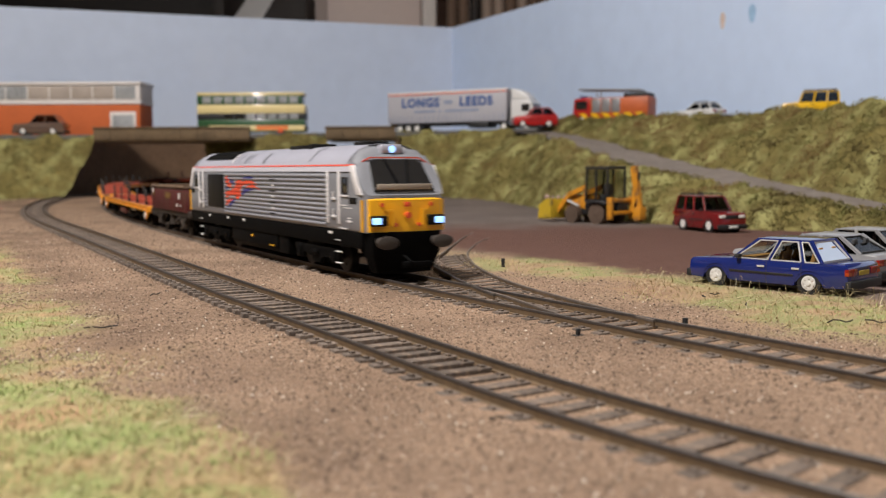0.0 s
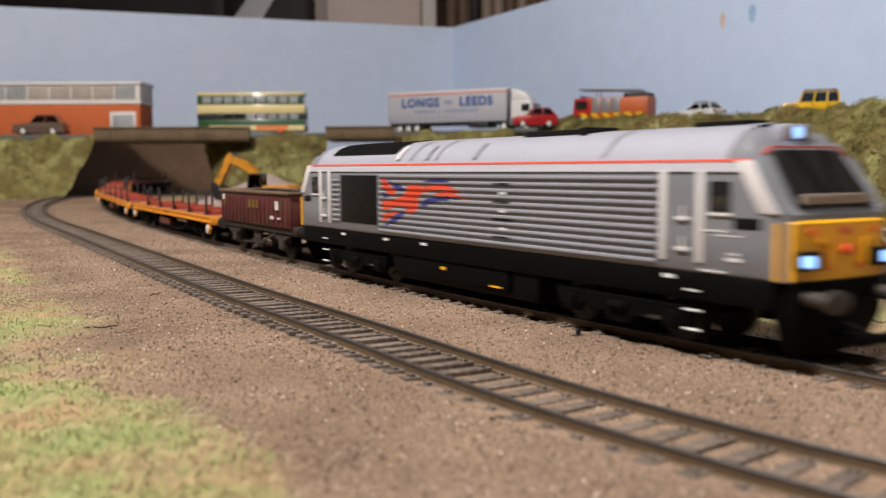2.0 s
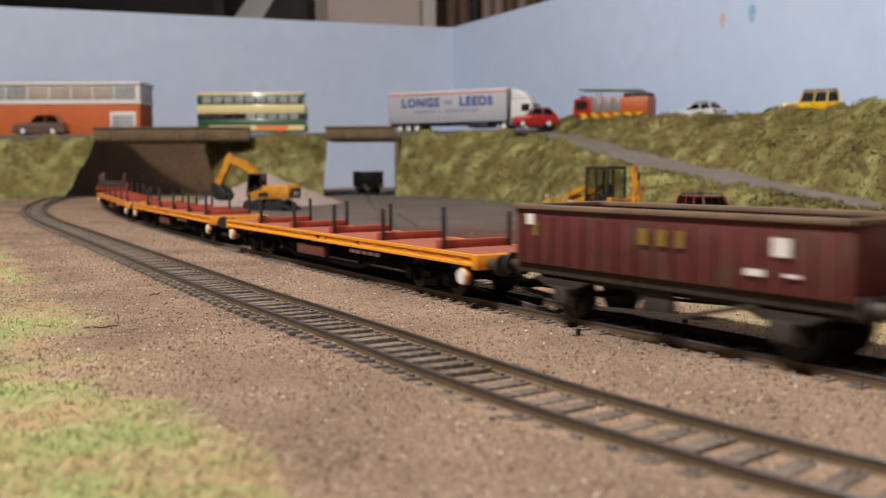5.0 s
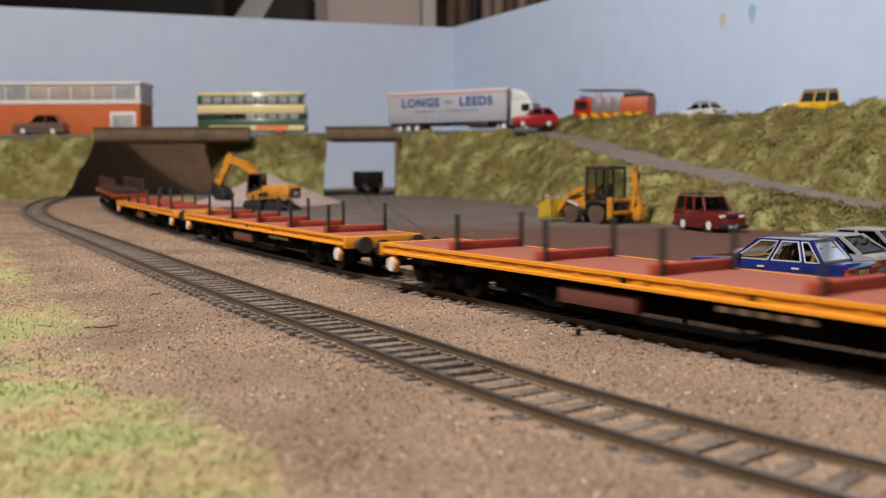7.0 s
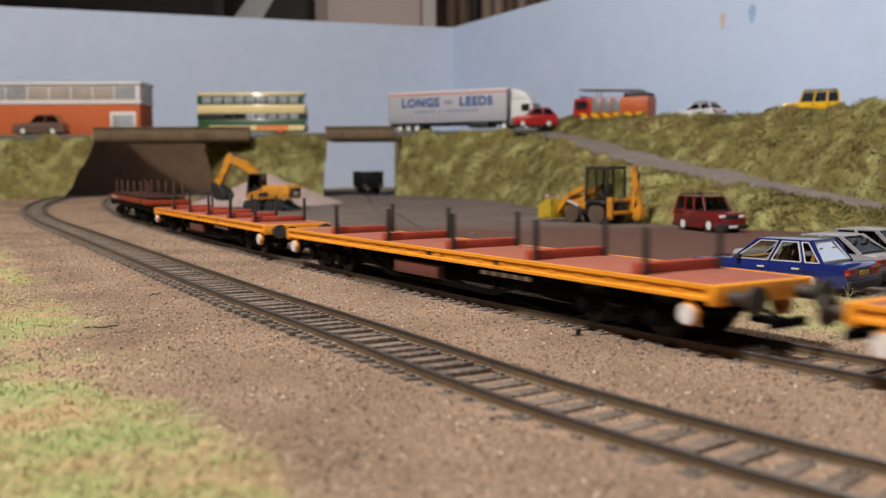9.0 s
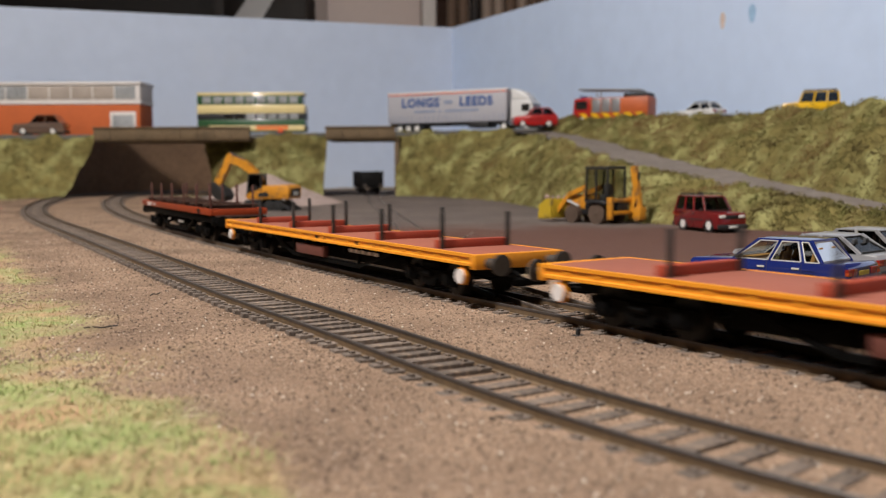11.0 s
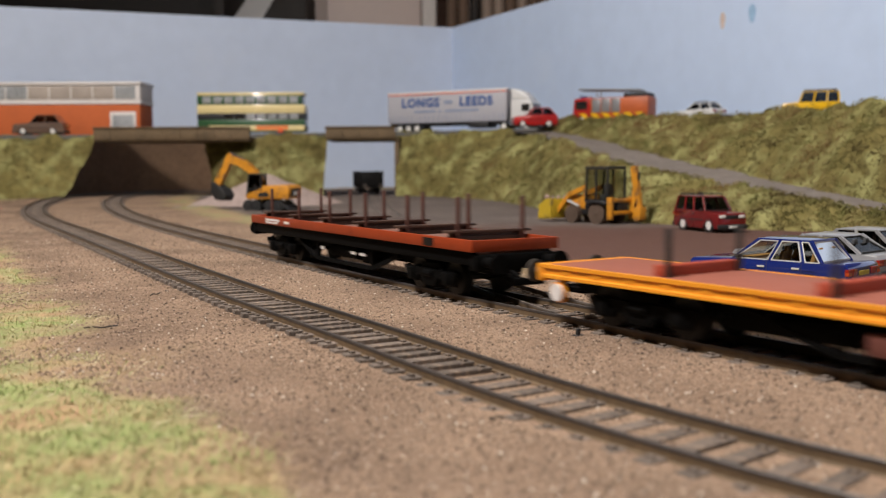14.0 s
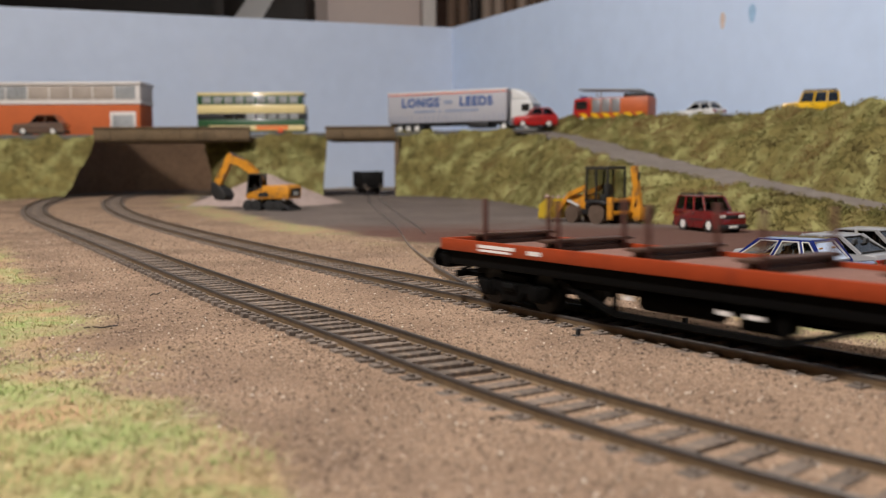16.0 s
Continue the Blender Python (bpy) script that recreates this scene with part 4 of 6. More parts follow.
def build_ballast_wagon():
    t = thing("ballast_wagon", "weathered maroon open ballast wagon with dusty rim", "wagon")
    L, W, z0, z1 = 53.5, 16.4, 15.0, 30.2
    for side in (-1, 1):
        bm = B()
        box(bm, -L, L, side * (W - 1), side * W, z0, z1, 0.2)
        sp = part("side_wall", bm, hopper_red, t)
        for k in range(17):
            x = -L + 3 + k * (2 * L - 6) / 16
            bm = B()
            box(bm, x - 0.5, x + 0.5, side * W, side * (W + 0.6), z0 + 0.4, z1 - 1.8, 0.15)
            part("rib", bm, hopper_red, sp)
        for x0, x1, a, b in ((-4, -1, 23, 27), (2, 5, 23, 27), (8, 10.5, 23, 27), (-45, -43, 23, 27)):
            bm = B()
            box(bm, x0, x1, side * (W + 0.55), side * (W + 0.7), a, b)
            part("yellow_lettering_bar", bm, faded_yellow, sp)
        for x0, x1, a, b in ((-48, -44.5, 26, 29), (35, 39.5, 23, 27), (28, 33, 18.5, 20), (38, 42, 18.8, 19.6)):
            bm = B()
            box(bm, x0, x1, side * (W + 0.55), side * (W + 0.7), a, b)
            part("white_panel", bm, disc_white, sp)
        bm = B()
        box(bm, -L - 0.4, L + 0.4, side * (W - 1.5), side * (W + 0.9), z1, z1 + 1.4, 0.3)
        part("rim", bm, hopper_rim, t, "dusty brown top rim")
        bm = B()
        box(bm, -L, L, side * 12.5, side * 15.4, 12.2, 16.0, 0.3)
        part("solebar", bm, grime, t)
        for x in (-36, 36):
            bm = B()
            prism(bm, [(x - 12, 12.4), (x - 4, 9), (x - 4, 4), (x + 4, 4), (x + 4, 9), (x + 12, 12.4)], side * 12.0, side * 13.6, "y", 0.3)
            box(bm, x - 3, x + 3, side * 13.2, side * 15.0, 4.6, 9.5, 0.5)
            for k in range(4):
                box(bm, x - 11 + k * 1.5, x + 11 - k * 1.5, side * 13.6, side * 14.8, 10.8 - k * 0.6, 11.3 - k * 0.6)
            part("axle_guard", bm, grime, t)
        bm = B()
        beam(bm, (-22, side * 14, 5), (22, side * 14, 7.2), 0.9)
        beam(bm, (10, side * 14.6, 7), (30, side * 14.6, 12), 1.0)
        box(bm, -6, 4, side * 12, side * 14, 6, 12, 0.3)
        part("brake_gear", bm, grime, t)
    for way in (1, -1):
        bm = B()
        box(bm, way * (L - 1), way * L, -W + 1, W - 1, z0, z1, 0.2)
        part("end_wall", bm, hopper_red, t)
        bm = B()
        box(bm, way * (L - 1.4), way * (L + 0.6), -W - 0.9, W + 0.9, z1, z1 + 1.4, 0.3)
        part("end_rim", bm, hopper_rim, t)
        bm = B()
        box(bm, way * (L - 1), way * (L + 1.2), -15, 15, 11.6, 16, 0.3)
        part("headstock", bm, grime, t)
        buffers(t, way * (L + 1.2), way, 13.6, 11.5, 3.2)
        coupling(t, way * (L - 1), way)
        wheelset(t, way * 36, 6.1)
    bm = B()
    box(bm, -L + 1, L - 1, -W + 1, W - 1, z0, z0 + 2.5)
    box(bm, -L + 2, L - 2, -9, 9, 10, z0)
    part("floor_plate", bm, grime, t)
    return t


LOCO = build_loco()
HOPPER = build_ballast_wagon()
FLATS = [build_flat()]
WHEELS_OF_FLAT = [w for w in WHEELSETS if w[0].parent == FLATS[0]]
for k in range(2):
    c = copy_thing(FLATS[0], Matrix.Identity(4))
    FLATS.append(c)
    for o in c.children:
        if o.name.startswith("wheelset"):
            WHEELSETS.append((o, o.location.x / MM, o.location.z / MM))
BOLSTER = build_bolster_wagon()
SPEED = 93.5
# place of the middle of each along the line at 0 s, and half its bogie spacing
TRAIN = [(LOCO, 342.6, 72), (HOPPER, 538, 36)] + [(f, 735 + 281 * i, 90) for i, f in enumerate(FLATS)] + [(BOLSTER, 1557, 70)]


def ride(mid, half, t):
    s = mid - SPEED * t
    ax, ay, h = on_line(TRACK_MAIN, s - half)
    bx, by, h = on_line(TRACK_MAIN, s + half)
    za, zb = float(rise(ay)), float(rise(by))
    return place((ax + bx) / 2, (ay + by) / 2, (za + zb) / 2, math.degrees(math.atan2(ay - by, ax - bx)), 0, math.degrees(math.atan2(zb - za, 2 * half)))


# ---- road vehicles ----
def clear_glass(name, tint, clear=0.9):
    """Thin pane: mostly clear, with a mirror share."""
    m = bpy.data.materials.new(name)
    m.use_nodes = True
    n, l = m.node_tree.nodes, m.node_tree.links
    n.remove(n["Principled BSDF"])
    a, b, mx, fr = n.new("ShaderNodeBsdfTransparent"), n.new("ShaderNodeBsdfGlossy"), n.new("ShaderNodeMixShader"), n.new("ShaderNodeFresnel")
    a.inputs[0].default_value = (*tint, 1)
    b.inputs["Roughness"].default_value = 0.04
    fr.inputs[0].default_value = 1.2
    l.new(fr.outputs[0], mx.inputs[0])
    l.new(a.outputs[0], mx.inputs[1])
    l.new(b.outputs[0], mx.inputs[2])
    l.new(mx.outputs[0], n["Material Output"].inputs[0])
    return m


pane_glass = clear_glass("clear_window_pane", (0.66, 0.67, 0.65))
dark_pane = clear_glass("tinted_window_pane", (0.22, 0.23, 0.24))
tyre_mat = material("black_tyre", (0.012, 0.012, 0.012), 0.75, vary=0.2, scale=300)
chrome = material("bright_chrome", (0.62, 0.62, 0.61), 0.25, 0.3, vary=0.04)
rim_silver = material("silver_wheel_trim", (0.70, 0.69, 0.67), 0.35, 0.15, vary=0.15, scale=500)
trim_black = material("black_plastic_trim", (0.014, 0.014, 0.015), 0.55, vary=0.2, scale=200)
tan_seat = material("tan_interior", (0.50, 0.27, 0.075), 0.7, vary=0.15, scale=200)
grey_seat = material("grey_interior", (0.05, 0.05, 0.052), 0.8, vary=0.15, scale=200)
tail_red = material("red_tail_lamp", (0.22, 0.012, 0.008), 0.2, coat=0.5)
indicator = material("orange_indicator", (0.36, 0.05, 0.010), 0.25, coat=0.4)
lamp_clear = material("clear_headlamp", (0.75, 0.74, 0.68), 0.15, coat=0.6)
plate_yellow = material("yellow_plate", (0.42, 0.30, 0.03), 0.5)
plate_white = material("white_plate", (0.66, 0.66, 0.62), 0.5)


def paint(name, color, rough=0.28, coat=0.5):
    return material(name, color, rough, vary=0.05, scale=120, coat=coat)


def wheel(parent, x, y, r, rim=None):
    s = 1 if y > 0 else -1
    bm = B()
    rod(bm, (x, y - s * 3.4, r), (x, y, r), r, 24)
    w = part("wheel", bm, tyre_mat, parent, "black tyre")
    bm = B()
    rod(bm, (x, y - s * 0.4, r), (x, y + s * 0.25, r), r * 0.6, 20)
    for k in range(8):
        a = k * math.tau / 8
        rod(bm, (x + math.cos(a) * r * 0.45, y, r + math.sin(a) * r * 0.45), (x + math.cos(a) * r * 0.45, y + s * 0.5, r + math.sin(a) * r * 0.45), r * 0.11, 6)
    rod(bm, (x, y, r), (x, y + s * 0.6, r), r * 0.2, 8)
    part("rim", bm, rim or rim_silver, w, "silver wheel trim")


def arch(x, r, z0, n=8):
    return [(x + math.cos(a) * r, max(z0, z0 + 0.2 + math.sin(a) * r)) for a in np.linspace(math.pi, 0, n)]


def car(name, label, m, body_mat, L, W, H, belt, hood, boot, cabin, axles, r, seats=grey_seat, pane=pane_glass, chrome_frames=False, estate=False, group="", pillars=(0.42,), lower=None, rack=False, plate=plate_yellow):
    """A model car. Front is +x. cabin: x of windscreen foot, windscreen top, rear top, rear foot. axles: front and rear x."""
    t = thing(name, label, "car", m, group)
    f, b, w = L / 2, -L / 2, W / 2
    z0 = 2.6
    a0, a1, a2, a3 = cabin
    # lower body, rounded in plan and section
    out = [(b + 0.6, z0 + 0.6)] + arch(axles[1], r + 1.0, z0) + arch(axles[0], r + 1.0, z0) + [(f - 0.6, z0 + 0.6), (f, z0 + 3.2), (f - 0.3, hood - 1.2), (f - 1.6, hood), (a0, belt), (a3, belt), (b + 1.2, boot), (b, boot - 1.4), (b - 0.1, z0 + 3)]
    bm = B()
    prism(bm, out, -w, w, "y", 0.55)
    body = part("body", bm, body_mat, t)
    # roof and pillars
    top = w - 2.6
    bm = B()
    loft(bm, [[(a1 + 0.4, -top, H - 0.9), (a2 - 0.2, -top, H - 0.9), (a2 - 0.2, top, H - 0.9), (a1 + 0.4, top, H - 0.9)], [(a1 - 0.2, -top, H - 0.35), (a2 + 0.3, -top, H - 0.35), (a2 + 0.3, top, H - 0.35), (a1 - 0.2, top, H - 0.35)], [(a1 - 2, -top + 1.6, H), (a2 + 2, -top + 1.6, H), (a2 + 2, top - 1.6, H), (a1 - 2, top - 1.6, H)]])
    part("roof", bm, body_mat, t)
    for s in (-1, 1):
        y0, y1 = s * (w - 0.7), s * (top - 0.1)
        zb, zt = belt - 0.2, H - 0.6
        bars = [(a0, a1, 0.0), (a3, a2, 0.0)]
        for p in pillars:
            bars.append((a0 + (a3 - a0) * p, a1 + (a2 - a1) * p, 0.3))
        bm = B()
        for xb, xt, o in bars:
            beam(bm, (xb, y0, zb), (xt, y1, zt), 1.1, 1.1)
        part("pillar", bm, body_mat, t)
        edges = sorted([(xb, xt) for xb, xt, _ in bars], reverse=True)
        for (xb0, xt0), (xb1, xt1) in zip(edges, edges[1:]):
            q = [(xb0 - 0.8, y0, zb + 0.4), (xb1 + 0.8, y0, zb + 0.4), (xt1 + 0.7, y1, zt - 0.5), (xt0 - 0.7, y1, zt - 0.5)]
            if chrome_frames:
                bm = B()
                for u, v in zip(q, q[1:] + q[:1]):
                    beam(bm, (u[0], u[1] + s * 0.35, u[2]), (v[0], v[1] + s * 0.3, v[2]), 0.4, 0.4)
                part("window_frame", bm, chrome, t, "bright window frame")
            bm = B()
            quad(bm, *q)
            part("side_window", bm, pane, t, smooth=False)
        for ax in axles:
            wheel(t, ax, s * (w - 0.2), r)
            bm = B()
            pts = arch(ax, r + 1.1, z0 + 0.6, 9)
            for (u0, v0), (u1, v1) in zip(pts, pts[1:]):
                beam(bm, (u0, s * (w + 0.05), v0), (u1, s * (w + 0.05), v1), 0.35, 0.4)
            part("wheel_arch", bm, lower or body_mat, t)
        bm = B()
        box(bm, axles[1] + r + 1.5, axles[0] - r - 1.5, s * (w - 0.05), s * (w + 0.3), belt * 0.56, belt * 0.56 + 0.7, 0.1)
        part("side_strip", bm, trim_black, t)
        for p in (0.33, 0.72):
            x = a0 + (a3 - a0) * p
            bm = B()
            box(bm, x - 1.6, x + 1.2, s * w, s * (w + 0.35), belt - 2.6, belt - 1.9, 0.1)
            part("door_handle", bm, chrome if chrome_frames else trim_black, t)
            bm = B()
            box(bm, x - 2.4, x - 2.2, s * (w - 0.01), s * (w + 0.06), z0 + 1.2, belt - 0.4)
            part("door_gap", bm, trim_black, t)
        bm = B()
        box(bm, a0 - 3.4, a0 - 1.6, s * (w - 0.6), s * (w + 1.6), belt + 0.2, belt + 1.6, 0.3)
        part("mirror", bm, trim_black, t)
        bm = B()
        box(bm, f - 0.5, f + 0.2, s * (w - 6.0), s * (w - 1.2), hood - 3.4, hood - 1.4, 0.3)
        part("headlamp", bm, lamp_clear, t)
        bm = B()
        box(bm, b - 0.35, b + 1.2, s * (w - 6.4), s * (w + 0.1), boot - 4.2, boot - 1.7, 0.3)
        tl = part("tail_lamp", bm, tail_red, t)
        bm = B()
        box(bm, b - 0.45, b + 1.0, s * (w - 2.2), s * (w + 0.16), boot - 4.0, boot - 2.9, 0.1)
        part("indicator_lens", bm, indicator, tl)
    for x0, x1, xt, nm in ((a0, a0, a1, "windscreen"), (a3, a3, a2, "rear_window")):
        e = -1 if nm == "windscreen" else 1
        q = [(x0 + e * 0.3, -w + 1.6, belt + 0.4), (x0 + e * 0.3, w - 1.6, belt + 0.4), (xt + e * 0.2, top - 1.0, H - 1.2), (xt + e * 0.2, -top + 1.0, H - 1.2)]
        bm = B()
        quad(bm, *q)
        part(nm, bm, pane, t, smooth=False)
        bm = B()
        for u, v in zip(q, q[1:] + q[:1]):
            beam(bm, u, v, 0.6, 0.6)
        part("window_surround", bm, chrome if chrome_frames else trim_black, t)
    mid = (a1 + a2) / 2
    for x in (mid + 5.5, mid - 6.5):
        for y in (-4.6, 4.6):
            bm = B()
            box(bm, x - 3.4, x + 2.4, y - 3.4, y + 3.4, belt - 3, belt - 0.6, 0.6)
            prism(bm, [(x - 4.0, belt - 1), (x - 2.0, belt - 1), (x - 3.6, belt + 3.6), (x - 4.8, belt + 3.4)], y - 3.2, y + 3.2, "y", 0.4)
            box(bm, x - 5.0, x - 3.8, y - 1.4, y + 1.4, belt + 3.4, belt + 5.0, 0.3)
            part("seat", bm, seats, t)
    bm = B()
    box(bm, a0 - 5, a0 - 1.5, -w + 2, w - 2, belt - 1.4, belt + 0.6, 0.4)
    part("dashboard", bm, seats, t)
    for way, x in ((1, f), (-1, b)):
        bm = B()
        box(bm, x - way * 1.0, x + way * 1.3, -w - 0.1, w + 0.1, z0 + 0.4, z0 + 3.4, 0.5)
        bp = part("bumper", bm, trim_black, t, "black bumper")
        bm = B()
        z = z0 + 1.0 if way > 0 else boot - 4.2
        o = 1.1 if way > 0 else 0.0
        box(bm, x + way * (o + 0.05), x + way * (o + 0.35), -3.5, 3.5, z, z + 1.6, 0.1)
        part("number_plate", bm, plate_white if way > 0 else plate, bp if way > 0 else t)
    bm = B()
    box(bm, f - 0.4, f + 0.15, -w + 6.2, w - 6.2, hood - 3.6, hood - 1.2, 0.2)
    part("grille", bm, trim_black, t)
    if rack:
        for y in (-top + 1, top - 1):
            bm = B()
            rod(bm, (a1 - 1, y, H + 1), (a2 + 1, y, H + 1), 0.5, 6)
            for x in (a1 - 1, (a1 + a2) / 2, a2 + 1):
                rod(bm, (x, y, H - 0.3), (x, y, H + 1), 0.4, 6)
            part("roof_rail", bm, trim_black, t)
    bm = B()
    box(bm, b + 4, f - 4, -w + 3, w - 3, 1.8, z0 + 1)
    part("chassis", bm, trim_black, t)
    return t


blue_paint = paint("deep_blue_car_paint", (0.008, 0.019, 0.135), 0.14, 1.0)
silver_paint = paint("silver_car_paint", (0.27, 0.27, 0.28), 0.3)
grey_roof = paint("pewter_car_paint", (0.24, 0.235, 0.235), 0.35)
red_paint = paint("dark_red_car_paint", (0.15, 0.009, 0.011), 0.2, 0.7)
bright_red = paint("bright_red_paint", (0.36, 0.010, 0.010))
white_paint = paint("white_car_paint", (0.62, 0.62, 0.62), 0.35)
yellow_paint = paint("yellow_car_paint", (0.72, 0.42, 0.01))
bronze_paint = paint("bronze_car_paint", (0.11, 0.07, 0.052), 0.25)
Z_YARD = -2.3
car("saloon_car", "deep blue saloon car with tan seats beside the grass", place(123.2, 345, Z_YARD - 0.3, 131), blue_paint, 62, 22.8, 19.2, 11.2, 10.4, 11.7, (12.4, 3.2, -16.4, -21.6), (19.4, -17.2), 4.3, tan_seat, chrome_frames=True, pillars=(0.424, 0.80))
car("saloon_car", "silver saloon car with black rear window in the yard", place(146, 370, Z_YARD, 131), silver_paint, 60, 23, 18.6, 11.8, 11.0, 12.0, (8.5, 0.5, -14.0, -23.0), (18, -17), 4.0, pane=dark_pane, pillars=(0.5,))
car("saloon_car", "pale grey car parked in the yard", place(168, 389, Z_YARD, 131), grey_roof, 58, 22.6, 19.4, 12.2, 11.2, 12.2, (9, 1.5, -14.0, -22.0), (17.5, -16.5), 4.0, pane=dark_pane, pillars=(0.5,))
car("offroad_car", "dark red off-road car with roof rails in the yard", place(184.5, 657, Z_YARD - 0.2, -70), red_paint, 52, 22.6, 24.8, 14.6, 13.6, 15.0, (10, 5, -24.0, -25.0), (15.5, -14.5), 4.9, pane=dark_pane, pillars=(0.36, 0.66), lower=trim_black, rack=True, plate=plate_white)
car("offroad_car", "bright yellow off-road car with roof bars on the upper road", place(353, 918, 88.6, 160), yellow_paint, 52, 22.4, 25.0, 14.5, 13.5, 14.5, (10, 6.5, -24.5, -25.4), (15.5, -14.5), 4.8, pane=dark_pane, pillars=(0.36, 0.7), rack=True)
car("hatchback_car", "white car on the upper road behind the bank", place(284, 1056, 92.4, 128), white_paint, 54, 22.6, 19.5, 12.4, 11.2, 13.0, (9, 2.0, -18.0, -23.5), (16.5, -16), 4.0, pane=dark_pane, pillars=(0.5,), rack=True)
car("hatchback_car", "bright red hatchback car in front of the lorry", place(119, 1238, 94, 185), bright_red, 57, 24, 25.5, 16.0, 13.6, 16.4, (9, 1.0, -18.0, -26.0), (17, -17), 5.0, pane=dark_pane, pillars=(0.5,))
car("hatchback_car", "bronze hatchback car in front of the orange building", place(-568, 1352, 91.4, 184), bronze_paint, 70, 27, 28.5, 17.4, 15.0, 17.0, (11, 2.0, -22.0, -30.0), (21, -20), 5.6, pane=dark_pane, pillars=(0.5,))


# ---- yellow machines ----
digger_yellow = material("digger_yellow", (0.52, 0.215, 0.012), 0.5, vary=0.2, scale=60, dirt=(0.20, 0.10, 0.035), dirt_amount=0.5)
bucket_yellow = material("bucket_yellow", (0.44, 0.30, 0.018), 0.5, vary=0.2, scale=60, dirt=(0.22, 0.15, 0.05), dirt_amount=0.35)
muddy = material("muddy_tyre", (0.085, 0.055, 0.038), 0.9, vary=0.4, scale=100, bump=0.3)
rubble = material("pinkish_rubble", (0.33, 0.24, 0.20), 0.9, vary=0.4, scale=150, bump=0.4)


def big_wheel(parent, x, y, r, wide, mat, hub):
    s = 1 if y > 0 else -1
    bm = B()
    rod(bm, (x, y - s * wide, r), (x, y, r), r, 22)
    for k in range(16):
        a = k * math.tau / 16
        beam(bm, (x + math.cos(a) * r, y - s * wide, r + math.sin(a) * r), (x + math.cos(a + 0.15) * r, y, r + math.sin(a + 0.15) * r), 1.0, 1.0)
    w = part("wheel", bm, mat, parent)
    bm = B()
    rod(bm, (x, y - 0.3 * s, r), (x, y + s * 0.4, r), r * 0.55, 16)
    rod(bm, (x, y, r), (x, y + s * 1.0, r), r * 0.2, 8)
    part("hub", bm, hub, w)


def backhoe(m):
    t = thing("backhoe_loader", "muddy yellow backhoe loader with a full front bucket", "digger", m)
    for y in (-13, 13):
        big_wheel(t, -9, y, 8.6, 6, muddy, muddy)
        big_wheel(t, 20, y, 7.4, 5.5, muddy, muddy)
    bm = B()
    box(bm, -24, 28, -7, 7, 7, 13, 0.8)
    part("chassis", bm, trim_black, t)
    bm = B()
    prism(bm, [(6, 12), (32, 12), (33, 20), (28, 23), (6, 24)], -7.5, 7.5, "y", 0.8)
    part("bonnet", bm, digger_yellow, t)
    # cab
    bm = B()
    box(bm, -20, 7, -10.5, 10.5, 44.5, 47.0, 0.9)
    part("cab_roof", bm, trim_black, t)
    bm = B()
    for x in (-19, -6, 6):
        for y in (-10, 10):
            beam(bm, (x, y, 18), (x if x < 5 else x - 1.5, y, 45), 1.3)
    for y in (-10, 10):
        beam(bm, (-19, y, 19), (6, y, 19), 1.3)
    for x in (-19, 6):
        beam(bm, (x, -10, 19), (x, 10, 19), 1.3)
    part("cab_frame", bm, trim_black, t)
    for q in ([(-18.5, -10.1, 20), (5, -10.1, 20), (4, -10.1, 44), (-18.5, -10.1, 44)], [(-18.5, 10.1, 20), (5, 10.1, 20), (4, 10.1, 44), (-18.5, 10.1, 44)], [(-19.2, -9.4, 20), (-19.2, 9.4, 20), (-19.2, 9.4, 44), (-19.2, -9.4, 44)], [(6.2, -9.4, 20), (6.2, 9.4, 20), (4.7, 9.4, 44), (4.7, -9.4, 44)]):
        bm = B()
        quad(bm, *q)
        part("cab_window", bm, pane_glass, t, smooth=False)
    bm = B()
    box(bm, -10, -3, -4, 4, 20, 24, 0.6)
    box(bm, -11, -9, -4, 4, 23, 33, 0.6)
    part("seat", bm, grey_seat, t)
    bm = B()
    box(bm, -20, 6, -11, 11, 12, 19, 0.8)
    part("cab_base", bm, trim_black, t)
    bm = B()
    for y in (-12, 12):
        prism(bm, [(-21, 17), (-14, 19.5), (-4, 19.5), (2, 16), (0, 15), (-5, 17.8), (-14, 17.8), (-20, 15.5)], y - 3, y + 3, "y", 0.3)
    part("mudguard", bm, trim_black, t)
    # rear frame, boom and dipper
    bm = B()
    box(bm, -27, -22, -14, 14, 8, 11, 0.4)
    box(bm, -27, -22, -14, 14, 18, 21, 0.4)
    for y in (-12.5, 12.5):
        box(bm, -27, -22, y - 1.6, y + 1.6, 4, 22, 0.4)
    part("rear_frame", bm, digger_yellow, t)
    bm = B()
    box(bm, -26.6, -23, -6, 6, 11, 18, 0.4)
    part("rear_opening", bm, trim_black, t)
    bm = B()
    beam(bm, (-27, -11, 10), (-31, -11, 30), 3.6, 4.4)
    beam(bm, (-31, -11, 30), (-28, -11, 47), 3.6, 5.4)
    part("boom", bm, digger_yellow, t)
    bm = B()
    beam(bm, (-29, -11, 45), (-35, -11, 12), 3.2, 3.8)
    part("dipper", bm, digger_yellow, t)
    bm = B()
    rod(bm, (-29, -11, 18), (-33.5, -11, 42), 1.0, 8)
    part("ram", bm, trim_black, t)
    bm = B()
    prism(bm, [(-38, 14), (-32, 14), (-30, 6), (-33, 2), (-38, 4)], -15, -7, "y", 0.4)
    part("rear_bucket", bm, digger_yellow, t)
